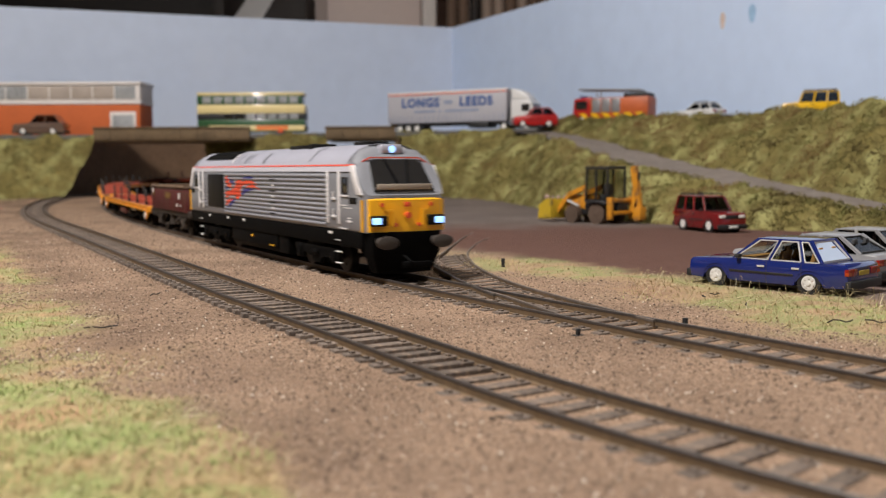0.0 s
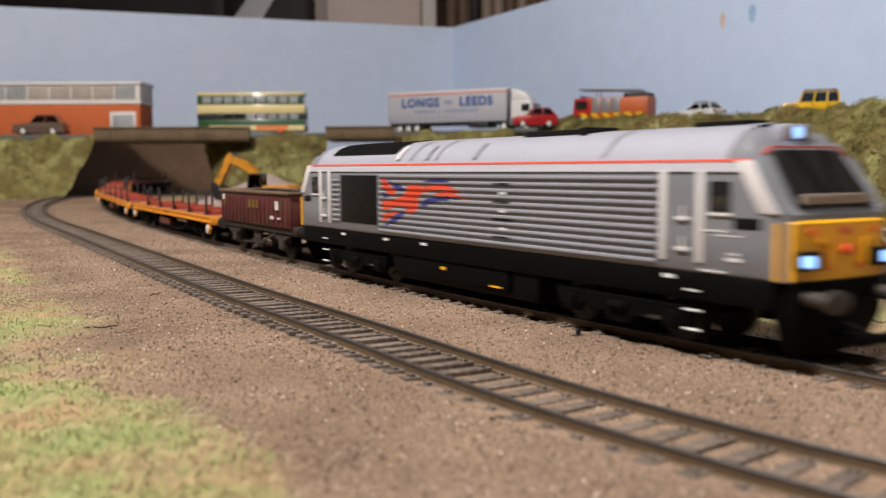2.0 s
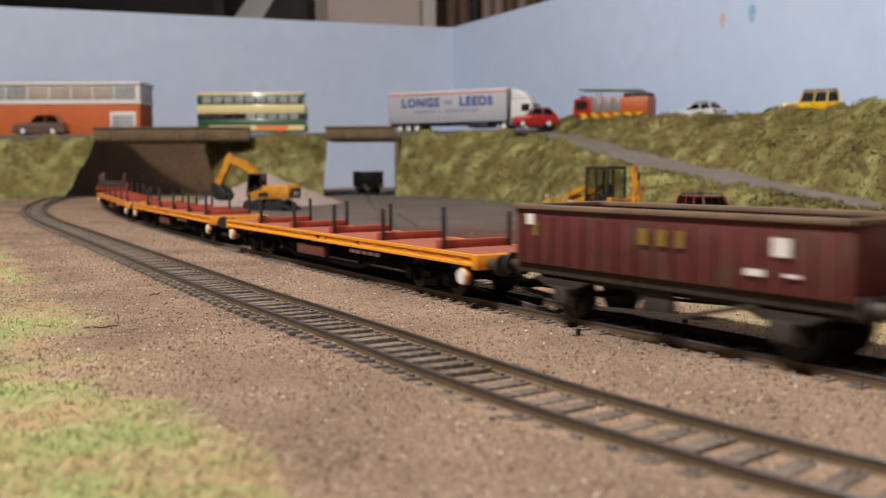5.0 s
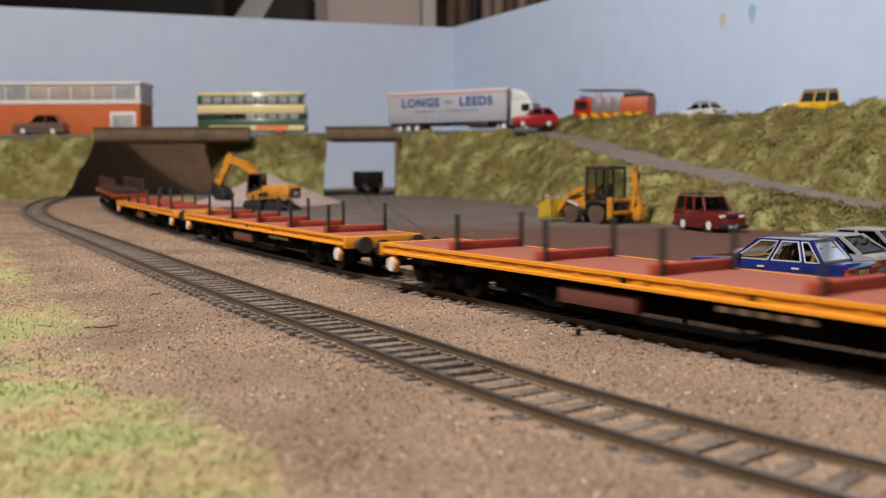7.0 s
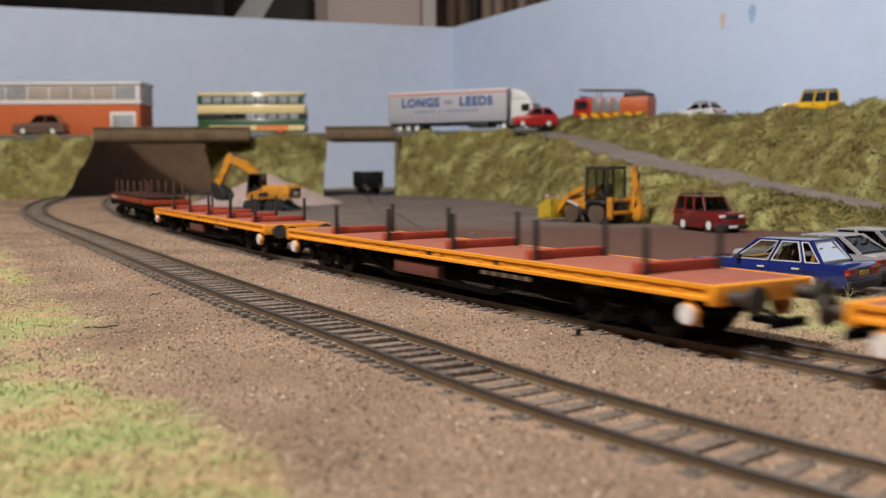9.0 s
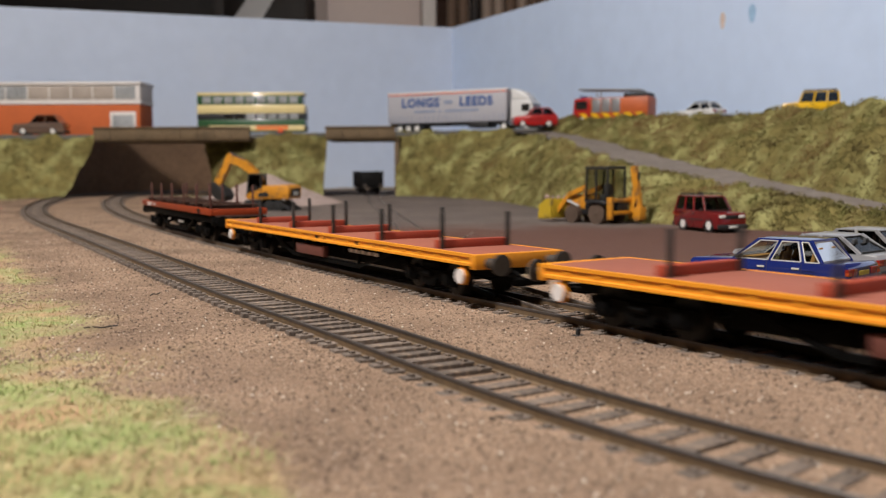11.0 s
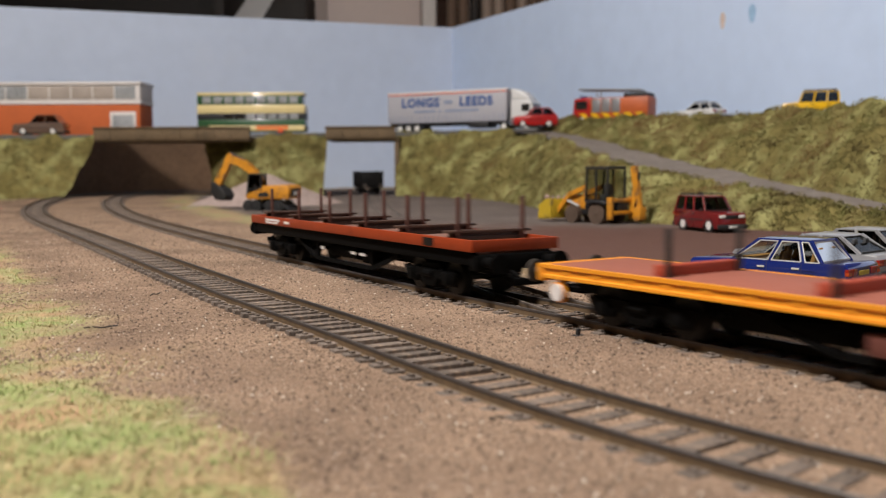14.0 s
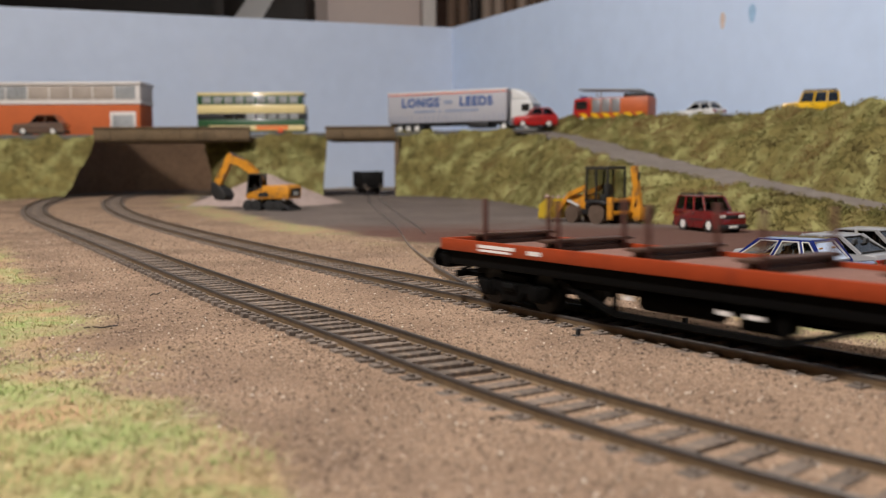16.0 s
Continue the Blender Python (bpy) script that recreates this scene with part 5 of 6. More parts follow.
    # loader arms and bucket
    for y in (-9.5, 9.5):
        bm = B()
        beam(bm, (6, y, 30), (24, y, 24), 2.4, 4.0)
        beam(bm, (24, y, 25), (40, y, 9), 2.4, 3.6)
        part("loader_arm", bm, digger_yellow, t)
        bm = B()
        rod(bm, (14, y, 14), (30, y, 19), 1.1, 8)
        part("ram", bm, chrome, t)
    bm = B()
    prism(bm, [(38, 20), (39, 3), (57, 2), (58, 3.4), (41, 4.6), (40.5, 19)], -17, 17, "y", 0.3)
    for y in (-17, 16.2):
        prism(bm, [(38, 20), (39, 3), (57, 2), (56, 14), (46, 20)], y, y + 0.8, "y")
    bk = part("front_bucket", bm, bucket_yellow, t, "dull yellow loading bucket")
    bm = B()
    rng = random.Random(8)
    for k in range(40):
        r = rng.uniform(1.4, 2.8)
        bmesh.ops.create_icosphere(bm, subdivisions=1, radius=r, matrix=Matrix.Translation((rng.uniform(43, 54), rng.uniform(-14, 14), rng.uniform(8, 21))))
    part("rubble_load", bm, rubble, bk)
    return t


backhoe(place(125, 757, -2.3, 126) @ Matrix.Scale(0.96, 4))


def excavator(m):
    t = thing("excavator", "yellow wheeled excavator with raised arm on gravel", "excavator", m)
    for x in (-16, -6, 12, 22):
        for y in (-13, 13):
            big_wheel(t, x, y, 6.2, 5, tyre_mat, trim_black)
    bm = B()
    box(bm, -22, 28, -9, 9, 5, 11, 0.8)
    prism(bm, [(-22, 9), (-30, 3), (-31, 1), (-28, 1.5), (-22, 6)], -14, 14, "y", 0.3)
    part("undercarriage", bm, trim_black, t)
    bm = B()
    rod(bm, (0, 0, 11), (0, 0, 13.5), 10, 24)
    part("turntable", bm, trim_black, t)
    bm = B()
    prism(bm, [(-30, 14), (20, 13.5), (24, 15), (24, 19), (6, 23), (2, 28.5), (-27, 29.5), (-31, 26)], -14.5, 14.5, "y", 1.2)
    up = part("house", bm, digger_yellow, t, "yellow upper body")
    for s in (-1, 1):
        bm = B()
        prism(bm, [(-6, 16), (8, 16), (6, 20), (-4, 22)], s * 14.4, s * 14.9, "y")
        part("dark_panel", bm, trim_black, up)
    bm = B()
    box(bm, -31.4, -30.4, -9, 9, 17, 25)
    part("rear_panel", bm, trim_black, up)
    bm = B()
    box(bm, -31.8, -31.2, -5, 5, 18, 22)
    part("white_panel", bm, plate_white, up)
    bm = B()
    for x in (4, 22):
        for y in (3, 14):
            beam(bm, (x, y, 17), (x - (3 if x > 10 else 0), y, 41), 1.3)
    box(bm, 3.4, 20, 2.4, 14.6, 40, 42, 0.7)
    for y in (3, 14):
        beam(bm, (4, y, 26), (21, y, 24), 1.2)
    part("cab_frame", bm, trim_black, t, "black cab frame")
    for q in ([(4, 14.1, 17), (22, 14.1, 17), (19.4, 14.1, 40), (4, 14.1, 40)], [(4, 2.9, 17), (22, 2.9, 17), (19.4, 2.9, 40), (4, 2.9, 40)], [(22.2, 3.4, 17), (22.2, 13.6, 17), (19.5, 13.6, 40), (19.5, 3.4, 40)]):
        bm = B()
        quad(bm, *q)
        part("cab_window", bm, dark_pane, t, smooth=False)
    bm = B()
    pts = [(10, 24), (16, 34), (27, 47), (40, 55), (54, 58)]
    for a, b in zip(pts, pts[1:]):
        beam(bm, (a[0], -3, a[1]), (b[0], -3, b[1]), 6.5, 9.0)
    part("boom", bm, digger_yellow, t, "curved yellow boom")
    bm = B()
    beam(bm, (52, -3, 61), (70, -3, 30), 6.0, 8.5)
    beam(bm, (50, -3, 60), (55, -3, 62), 4.4, 7.0)
    part("dipper", bm, digger_yellow, t)
    bm = B()
    rod(bm, (34, -3, 57), (53, -3, 65), 1.3, 8)
    rod(bm, (24, -6, 28), (33, -6, 47), 1.4, 8)
    rod(bm, (60, -1, 55), (69, -1, 36), 1.2, 8)
    part("ram", bm, trim_black, t)
    bm = B()
    prism(bm, [(73, 33), (67, 29), (58, 24), (54, 17), (58, 11), (68, 12), (75, 20)], -12, 6, "y", 0.6)
    part("bucket", bm, trim_black, t, "black digging bucket")
    return t


excavator(place(-176, 972, -0.8, 160) @ Matrix.Scale(0.92, 4))


# ---- lorry, bus, fire engine ----
cream = paint("cream_bus_paint", (0.66, 0.54, 0.26), 0.4, 0.3)
bus_green = paint("dark_green_bus_paint", (0.016, 0.07, 0.022), 0.35)
bus_orange = material("orange_bus_advert", (0.70, 0.20, 0.05), 0.45)
curtain_grey = material("lorry_curtain_grey", (0.37, 0.365, 0.40), 0.6, vary=0.06, scale=30)
letter_blue = material("blue_lettering", (0.03, 0.08, 0.24), 0.5)
letter_small = material("faded_blue_lettering", (0.22, 0.26, 0.36), 0.6)
fire_orange = material("orange_fire_panel", (0.42, 0.085, 0.016), 0.45, vary=0.25, scale=100)
shutter = material("grey_shutter", (0.25, 0.25, 0.26), 0.4, 0.4, vary=0.15, scale=120)
bus_pane = material("pale_bus_window", (0.30, 0.31, 0.32), 0.15, vary=0.4, scale=30, coat=0.5)


def bus(m):
    t = thing("double_decker_bus", "cream and dark green double-decker bus on the upper road", "bus", m)
    L, W = 77, 17
    bm = B()
    box(bm, -L, L, -W, W, 4, 22, 1.4)
    part("lower_body", bm, bus_green, t)
    bm = B()
    box(bm, -L, L - 16, -W - 0.25, W + 0.25, 5.5, 13.5, 0.6)
    part("skirt", bm, cream, t, "cream lower panels")
    bm = B()
    box(bm, -L - 0.3, L + 0.3, -W - 0.3, W + 0.3, 30.5, 43.0, 1.2)
    part("upper_band", bm, cream, t, "cream band between the decks")
    bm = B()
    box(bm, -L + 4, L, -W, W, 43, 56, 1.0)
    part("upper_deck", bm, bus_green, t)
    bm = B()
    box(bm, -L + 1, L + 0.3, -W - 0.3, W + 0.3, 56, 60.5, 1.8)
    part("roof", bm, cream, t, "cream roof")
    bm = B()
    box(bm, -L, L, -W, W, 22, 31, 0.6)
    part("window_band", bm, trim_black, t)
    for s in (-1, 1):
        bm = B()
        box(bm, -L + 24, -L + 70, s * (W + 0.2), s * (W + 0.5), 7, 13)
        part("advert_panel", bm, bus_orange, t, "orange advert panel")
    for side in (-1, 1):
        for k in range(9):
            x = -L + 9 + k * 15.6
            bm = B()
            box(bm, x, x + 12.4, side * (W - 0.2), side * (W + 0.15), 45, 54.5, 0.4)
            part("upper_window", bm, bus_pane, t)
            if k < 7:
                bm = B()
                box(bm, x, x + 12.4, side * (W - 0.2), side * (W + 0.15), 22.5, 30, 0.4)
                part("lower_window", bm, bus_pane if k < 5 else dark_glass, t)
    for x in (-42, 44):
        for y in (-W - 0.1, W + 0.1):
            wheel(t, x, y, 6.6, lamp_red)
    bm = B()
    box(bm, L - 0.2, L + 0.4, -13, 13, 14, 30, 0.3)
    box(bm, L - 0.2, L + 0.4, -14, 14, 45, 55, 0.3)
    part("front_window", bm, dark_glass, t)
    return t


bus(place(-275, 1390, 91.5, 180))


def block_text(parent, words, size, mat, m, name="lettering"):
    cu = bpy.data.curves.new(name, "FONT")
    cu.body, cu.size, cu.extrude, cu.offset = words, size * MM, 0.00012, 0.0008
    cu.space_character = 1.15
    cu.align_x = "CENTER"
    cu.materials.append(mat)
    tmp = new(name + "_curve", cu)
    me = bpy.data.meshes.new_from_object(tmp.evaluated_get(bpy.context.evaluated_depsgraph_get()))
    bpy.data.objects.remove(tmp)
    ob = new(name, me)
    ob.parent = parent
    ob.matrix_basis = m
    return ob


def lorry(m):
    t = thing("articulated_lorry", "grey curtain-sided lorry with blue lettering and white cab", "lorry", m)
    bm = B()
    box(bm, -100, 88, -16.5, 16.5, 14, 57, 0.8)
    tr = part("trailer", bm, curtain_grey, t)
    bm = B()
    box(bm, -100.4, 88.4, -17, 17, 55.5, 58.5, 0.5)
    part("roof_edge", bm, white_paint, t)
    bm = B()
    box(bm, -100, 88, -17.2, 17.2, 54.2, 55.4, 0.1)
    part("red_band", bm, lamp_red, t)
    for k in range(26):
        x = -97 + k * 7.2
        bm = B()
        box(bm, x, x + 1.0, -17.0, -16.5, 14, 25, 0.1)
        part("curtain_strap", bm, letter_small, tr)
    block_text(tr, "LONGS", 17, letter_blue, place(-46, -16.9, 37, 0, 90, 0))
    block_text(tr, "LEEDS", 17, letter_blue, place(42, -16.9, 37, 0, 90, 0))
    bm = B()
    box(bm, -8, 5, -16.9, -16.5, 40, 45)
    part("small_word_bar", bm, letter_small, tr)
    bm = B()
    for x0, x1 in ((-56, -22), (-16, -12), (-6, 46)):
        box(bm, x0, x1, -16.9, -16.5, 28.5, 32)
    part("small_lettering_bar", bm, letter_small, tr)
    bm = B()
    box(bm, -98, 80, -12, 12, 10, 14, 0.3)
    box(bm, 30, 60, -16, 16, 6, 13, 0.5)
    part("chassis", bm, trim_black, t)
    for x in (-80, -66, -52, 84, 118):
        for y in (-16, 16):
            wheel(t, x, y, 6.4)
    bm = B()
    prism(bm, [(94, 10), (128, 8), (129, 24), (125, 36), (122, 42), (94, 42)], -16, 16, "y", 1.2)
    part("cab", bm, white_paint, t, "white lorry cab")
    bm = B()
    prism(bm, [(94, 42), (122, 42), (116, 50), (104, 56), (94, 58)], -15, 15, "y", 2.0)
    part("wind_deflector", bm, white_paint, t, "rounded white wind deflector")
    bm = B()
    prism(bm, [(128.6, 25), (129.4, 25), (125.8, 37), (124.6, 37)], -14, 14, "y")
    box(bm, 110, 122, -16.3, 16.3, 26, 36, 0.4)
    part("cab_window", bm, dark_glass, t)
    return t


lorry(place(17, 1368, 93, -27))


def fire_engine(m):
    t = thing("fire_engine", "red and orange fire engine with ladders on the upper road", "fire engine", m)
    bm = B()
    prism(bm, [(26, 7), (49, 7), (50, 18), (48, 34), (26, 36)], -15.5, 15.5, "y", 1.2)
    part("cab", bm, bright_red, t, "red cab")
    bm = B()
    box(bm, 30, 46, -15.8, 15.8, 20, 31, 0.4)
    prism(bm, [(49.8, 19), (50.6, 19), (49, 32), (48, 32)], -13, 13, "y")
    part("cab_window", bm, dark_glass, t)
    bm = B()
    box(bm, -50, 26, -15.5, 15.5, 8, 34, 0.8)
    part("locker_body", bm, fire_orange, t)
    for k in range(3):
        bm = B()
        box(bm, -14 + k * 13, -2.5 + k * 13, -16.1, 16.1, 16, 33, 0.2)
        part("shutter", bm, shutter, t)
    for k in range(6):
        bm = B()
        prism(bm, [(-48 + k * 15, 9), (-40 + k * 15, 9), (-34 + k * 15, 15), (-42 + k * 15, 15)], -15.9, 15.9, "y")
        part("yellow_stripe", bm, yellow_paint, t)
    for y in (-7, 7):
        bm = B()
        for o in (-3, 3):
            rod(bm, (-38, y + o, 42), (44, y + o, 46), 1.1, 6)
        for k in range(12):
            x = -36 + k * 7
            rod(bm, (x, y - 3, 42 + (x + 38) * 4 / 82), (x, y + 3, 42 + (x + 38) * 4 / 82), 0.5, 6)
        for x in (-30, 20):
            rod(bm, (x, y, 34), (x, y, 43), 0.9, 6)
        part("ladder", bm, shutter, t, "grey roof ladder")
    bm = B()
    box(bm, -48, -18, -14, 14, 34, 39, 0.5)
    part("roof_locker", bm, trim_black, t)
    bm = B()
    box(bm, 36, 42, -12, 12, 35.5, 38, 0.6)
    part("light_bar", bm, letter_blue, t)
    for x in (-28, 36):
        for y in (-15.6, 15.6):
            wheel(t, x, y, 6.6)
    return t


fire_engine(place(218, 1214, 95.5, 148))


# ---- mineral wagon on the siding ----
def mineral_wagon(m):
    t = thing("mineral_wagon", "dark grey open mineral wagon on the siding", "wagon", m)
    bm = B()
    for s in (-1, 1):
        box(bm, -36, 36, s * 15, s * 16, 13, 33, 0.2)
        box(bm, s * 35, s * 36, -16, 16, 13, 33, 0.2)
        box(bm, -36.4, 36.4, s * 14.8, s * 16.6, 32, 33.4, 0.2)
    part("body", bm, black_panel, t)
    for s in (-1, 1):
        for x in (-30, -10, 10, 30):
            bm = B()
            box(bm, x - 0.8, x + 0.8, s * 16, s * 16.8, 13, 32, 0.2)
            part("rib", bm, black_panel, t)
    bm = B()
    box(bm, -36, 36, -12.5, 12.5, 10, 13, 0.3)
    for x in (-20, 20):
        for s in (-1, 1):
            box(bm, x - 4, x + 4, s * 12, s * 14, 4, 11, 0.4)
    part("underframe", bm, black_frame, t)
    for x in (-20, 20):
        bm = B()
        for y in (-8.75, 8.75):
            rod(bm, (x, y - 1.3, 6), (x, y + 1.3, 6), 6, 20)
        rod(bm, (x, -12, 6), (x, 12, 6), 1, 8)
        part("wheelset", bm, wheel_steel, t)
    buffers(t, 36, 1, 13)
    buffers(t, -36, -1, 13)
    return t


mineral_wagon(place(-108, 1372, float(rise(1372)) - 2.0, 104))


# ---- orange building ----
brick_orange = material("orange_building_wall", (0.47, 0.105, 0.026), 0.8, vary=0.12, scale=40, bump=0.2)
frame_white = material("white_window_frame", (0.62, 0.58, 0.56), 0.6, vary=0.08, scale=60)
blind = material("beige_window_blind", (0.34, 0.29, 0.25), 0.7, vary=0.2, scale=40)


def office(x0, x1, y):
    t = thing("office_building", "orange building with a white band of upper windows", "building", place(0, 0, 91))
    bm = B()
    box(bm, x0, x1, y, y + 60, 0, 52, 0.4)
    part("wall", bm, brick_orange, t)
    bm = B()
    box(bm, x0 - 2, x1 + 2, y - 1.5, y + 61, 47, 51.5, 0.4)
    part("ledge", bm, frame_white, t)
    bm = B()
    box(bm, x0 - 1, x1 + 1, y - 0.5, y + 60, 51.5, 75, 0.4)
    part("upper_wall", bm, frame_white, t)
    bm = B()
    box(bm, x0 - 3, x1 + 3, y - 3, y + 62, 75, 79, 0.5)
    part("roof", bm, frame_white, t, "white flat roof edge")
    n = 11
    w = (x1 - x0 - 10) / n
    for k in range(n):
        a = x0 + 5 + k * w
        bm = B()
        box(bm, a + 0.9, a + w - 0.9, y - 1.0, y - 0.4, 54, 73, 0.1)
        part("window", bm, blind if k not in (4, 5, 10) else bus_pane, t)
    bm = B()
    box(bm, x1 - 44, x1 - 6, y - 1.0, y + 0.2, 14, 36, 0.2)
    d = part("doorway", bm, frame_white, t)
    bm = B()
    box(bm, x1 - 40, x1 - 10, y - 1.4, y - 0.9, 4, 31, 0.2)
    part("door_pane", bm, bus_pane, d)
    return t


office(-800, -442, 1398)


# ---- the room beyond the boards ----
dark_shelf = material("dark_shelf_wood", (0.016, 0.012, 0.011), 0.7, vary=0.3, scale=10)
door_pink = material("pale_cupboard_paint", (0.60, 0.50, 0.47), 0.6, vary=0.04, scale=6)
grey_case = material("grey_plastic_case", (0.40, 0.40, 0.41), 0.5, vary=0.06)
curtain_brown = material("brown_striped_curtain", (0.16, 0.105, 0.075), 0.9, vary=0.2, scale=30)
curtain_light = material("pale_curtain", (0.36, 0.28, 0.23), 0.9, vary=0.15, scale=30)


def shelf_unit():
    t = thing("shelf_unit", "dark open shelf unit beyond the backdrop", "shelf", place(0, 2700, -900))
    for nm, bx in (("back", (-1500, -640, 380, 400, 0, 1900)), ("side", (-1500, -1470, 0, 400, 0, 1900)), ("side", (-640, -610, 0, 400, 0, 1900))):
        bm = B()
        box(bm, *bx, 2)
        part(nm, bm, dark_shelf, t)
    for z in (300, 700, 1050, 1290, 1640, 1880):
        bm = B()
        box(bm, -1470, -640, 0, 380, z, z + 25, 2)
        part("shelf_board", bm, dark_shelf, t)
    return t


shelf_unit()
t = thing("cupboard", "pale pinkish cupboard beyond the backdrop", "cupboard", place(0, 2750, -900))
bm = B()
box(bm, -330, -15, 0, 420, 0, 2000, 6)
part("body", bm, door_pink, t)
for x0, x1 in ((-326, -60),):
    bm = B()
    box(bm, x0, x1, -18, -1, 60, 1960, 4)
    part("door", bm, door_pink, t)
bm = B()
box(bm, -56, -16, -24, -1, 0, 2000, 4)
part("white_post", bm, frame_white, t)
t = thing("storage_case", "grey and black case with a red label", "case", place(0, 2620, 390))
bm = B()
prism(bm, [(-600, -60), (-560, -60), (-480, 60), (-420, 130), (-520, 130), (-600, 20)], 0, 180, "y", 8)
part("grey_lid", bm, grey_case, t)
bm = B()
prism(bm, [(-545, -70), (-365, -70), (-365, 140), (-440, 140), (-500, 40)], -6, 170, "y", 8)
part("black_body", bm, dark_shelf, t)
bm = B()
box(bm, -420, -378, -12, -5, -30, -8, 1)
part("red_label", bm, lamp_red, t)
t = thing("storage_shelf_bracket", "dark ledge that holds a grey case", "shelf", place(0, 2600, 320))
bm = B()
box(bm, -640, -340, 0, 200, -12, 0, 1)
part("board", bm, dark_shelf, t)
t = thing("curtain", "brown and pale striped hanging curtain", "curtain", place(0, 2780, -900))
for k in range(16):
    x = 12 + k * 34
    bm = B()
    prism(bm, [(x, 0), (x + 8, -14), (x + 20, -16), (x + 30, -6), (x + 33.6, 4), (x + 20, 10), (x + 8, 8)], 0, 2100, "z", 2)
    part("fold", bm, (curtain_brown, curtain_brown, dark_shelf, curtain_light, curtain_light, curtain_brown, curtain_light)[k % 7], t)

# paint marks on the backdrop
mark_orange = material("orange_paint_mark", (0.58, 0.47, 0.42), 0.8)
mark_blue = material("blue_paint_mark", (0.30, 0.47, 0.68), 0.8)


def wall_mark(name, s, z, wide, high, mat, label):
    d = (Vector(RIGHT_END) - Vector(CORNER)).normalized()
    p = Vector(CORNER) + d * s
    bm = B()
    ring = [(math.cos(a) * wide / 2 * (1 + 0.15 * math.sin(3 * a)), math.sin(a) * high / 2) for a in np.linspace(0, math.tau, 20, False)]
    prism(bm, ring, 0.2, 0.8, "y")
    ob = part(name, bm, mat)
    tagged(ob, label, "paint mark")
    ob.matrix_basis = place(p.x, p.y, z, math.degrees(math.atan2(d.y, d.x)) + 180)
    return ob


wall_mark("paint_mark", 760, 235, 9, 22, mark_orange, "small faded orange paint mark on the backdrop")
wall_mark("paint_mark", 812, 237, 12, 24, mark_blue, "small oval blue paint mark on the backdrop")


# ---- siding and turnout ----
grey_rail = material("dusty_siding_rail", (0.13, 0.105, 0.088), 0.7, 0.2, vary=0.3, scale=60)


def smooth_line(points, n=60):
    """A smooth curve through a few plan points."""
    p = np.array(points, float)
    t = np.linspace(0, len(p) - 1, n)
    out = []
    for v in t:
        i = min(int(v), len(p) - 2)
        u = v - i
        a, b, c, d = p[max(i - 1, 0)], p[i], p[i + 1], p[min(i + 2, len(p) - 1)]
        out.append(0.5 * (2 * b + (c - a) * u + (2 * a - 5 * b + 4 * c - d) * u * u + (3 * b - a - 3 * c + d) * u ** 3))
    return np.array(out)


def loose_rail(parent, points, z=0.0, name="rail", sink=0.0):
    q = smooth_line(points)
    d = np.gradient(q, axis=0)
    d /= np.linalg.norm(d, axis=1)[:, None]
    for nm, prof, mat in ((name, WEB, rail_mat), ("rail_head", HEAD, rail_top_mat if sink == 0 else grey_rail)):
        bm = B()
        loft(bm, [[(x - dy * u, y + dx * u, z + float(rise(y)) + v - sink * (k / len(q))) for u, v in prof] for k, ((x, y), (dx, dy)) in enumerate(zip(q, d))])
        part(nm, bm, mat, parent)
    return q


siding = thing("siding_track", "dusty siding that leaves the main track by a turnout", "track", kind="structure")
OUTER = [(58, 258), (47, 288), (40, 309), (27, 350), (17, 400), (12.5, 457), (14, 506), (22, 566), (35, 625)]
INNER = [(34, 268), (22, 308), (9, 346), (-1, 405), (-11, 474), (-20, 547), (-28, 640)]
loose_rail(siding, OUTER, sink=2.3)
loose_rail(siding, INNER, sink=1.8)
loose_rail(siding, [(17, 313), (7, 352), (-4, 408)])
loose_rail(siding, [(-2, 462), (4, 520), (13, 600), (27, 690)], -0.6, sink=1.8)
for a, b in zip(smooth_line(OUTER, 40)[6:], smooth_line(INNER, 40)[4:]):
    mid = (a + b) / 2
    ang = math.degrees(math.atan2(a[1] - b[1], a[0] - b[0])) + 90
    if mid[1] < 480:
        piece("sleeper", SLEEPER, siding, place(mid[0], mid[1], -0.2, ang))
# the far siding up to the short bridge, sunk in the yard
loose_rail(siding, [(-28, 640), (-40, 760), (-62, 930), (-88, 1130), (-100, 1300), (-104, 1480)], -1.7)
loose_rail(siding, [(-12, 640), (-24, 760), (-46, 930), (-72, 1130), (-84, 1300), (-88, 1480)], -1.7)

t = thing("turnout_lever", "small black turnout lever beside the track", "lever", place(35.5, 247, -2.9, 30))
bm = B()
box(bm, -1.6, 1.6, -1.0, 1.0, 0, 0.8, 0.2)
part("base", bm, trim_black, t)
bm = B()
box(bm, -0.5, 0.5, -0.5, 0.5, 0.6, 2.4, 0.15)
part("handle", bm, trim_black, t)
t = thing("turnout_post", "short black post beside the turnout", "post", place(66, 256, -2.8, 30))
bm = B()
box(bm, -0.6, 0.6, -0.6, 0.6, 0, 3.6, 0.15)
part("post", bm, trim_black, t)
t = thing("turnout_post", "short black post beside the siding", "post", place(27, 424, -2.8, 10))
bm = B()
box(bm, -0.7, 0.7, -0.7, 0.7, 0, 4.2, 0.15)
part("post", bm, trim_black, t)


# ---- loose cover: gravel, grass fibres, foliage ----
def scatter_mesh(name, verts, faces, mats, index, label, category):
    me = bpy.data.meshes.new(name)
    me.from_pydata(verts * MM, [], faces.tolist())
    for m in mats:
        me.materials.append(m)
    if index is not None:
        me.polygons.foreach_set("material_index", index)
    return tagged(new(name, me), label, category, kind="stuff")


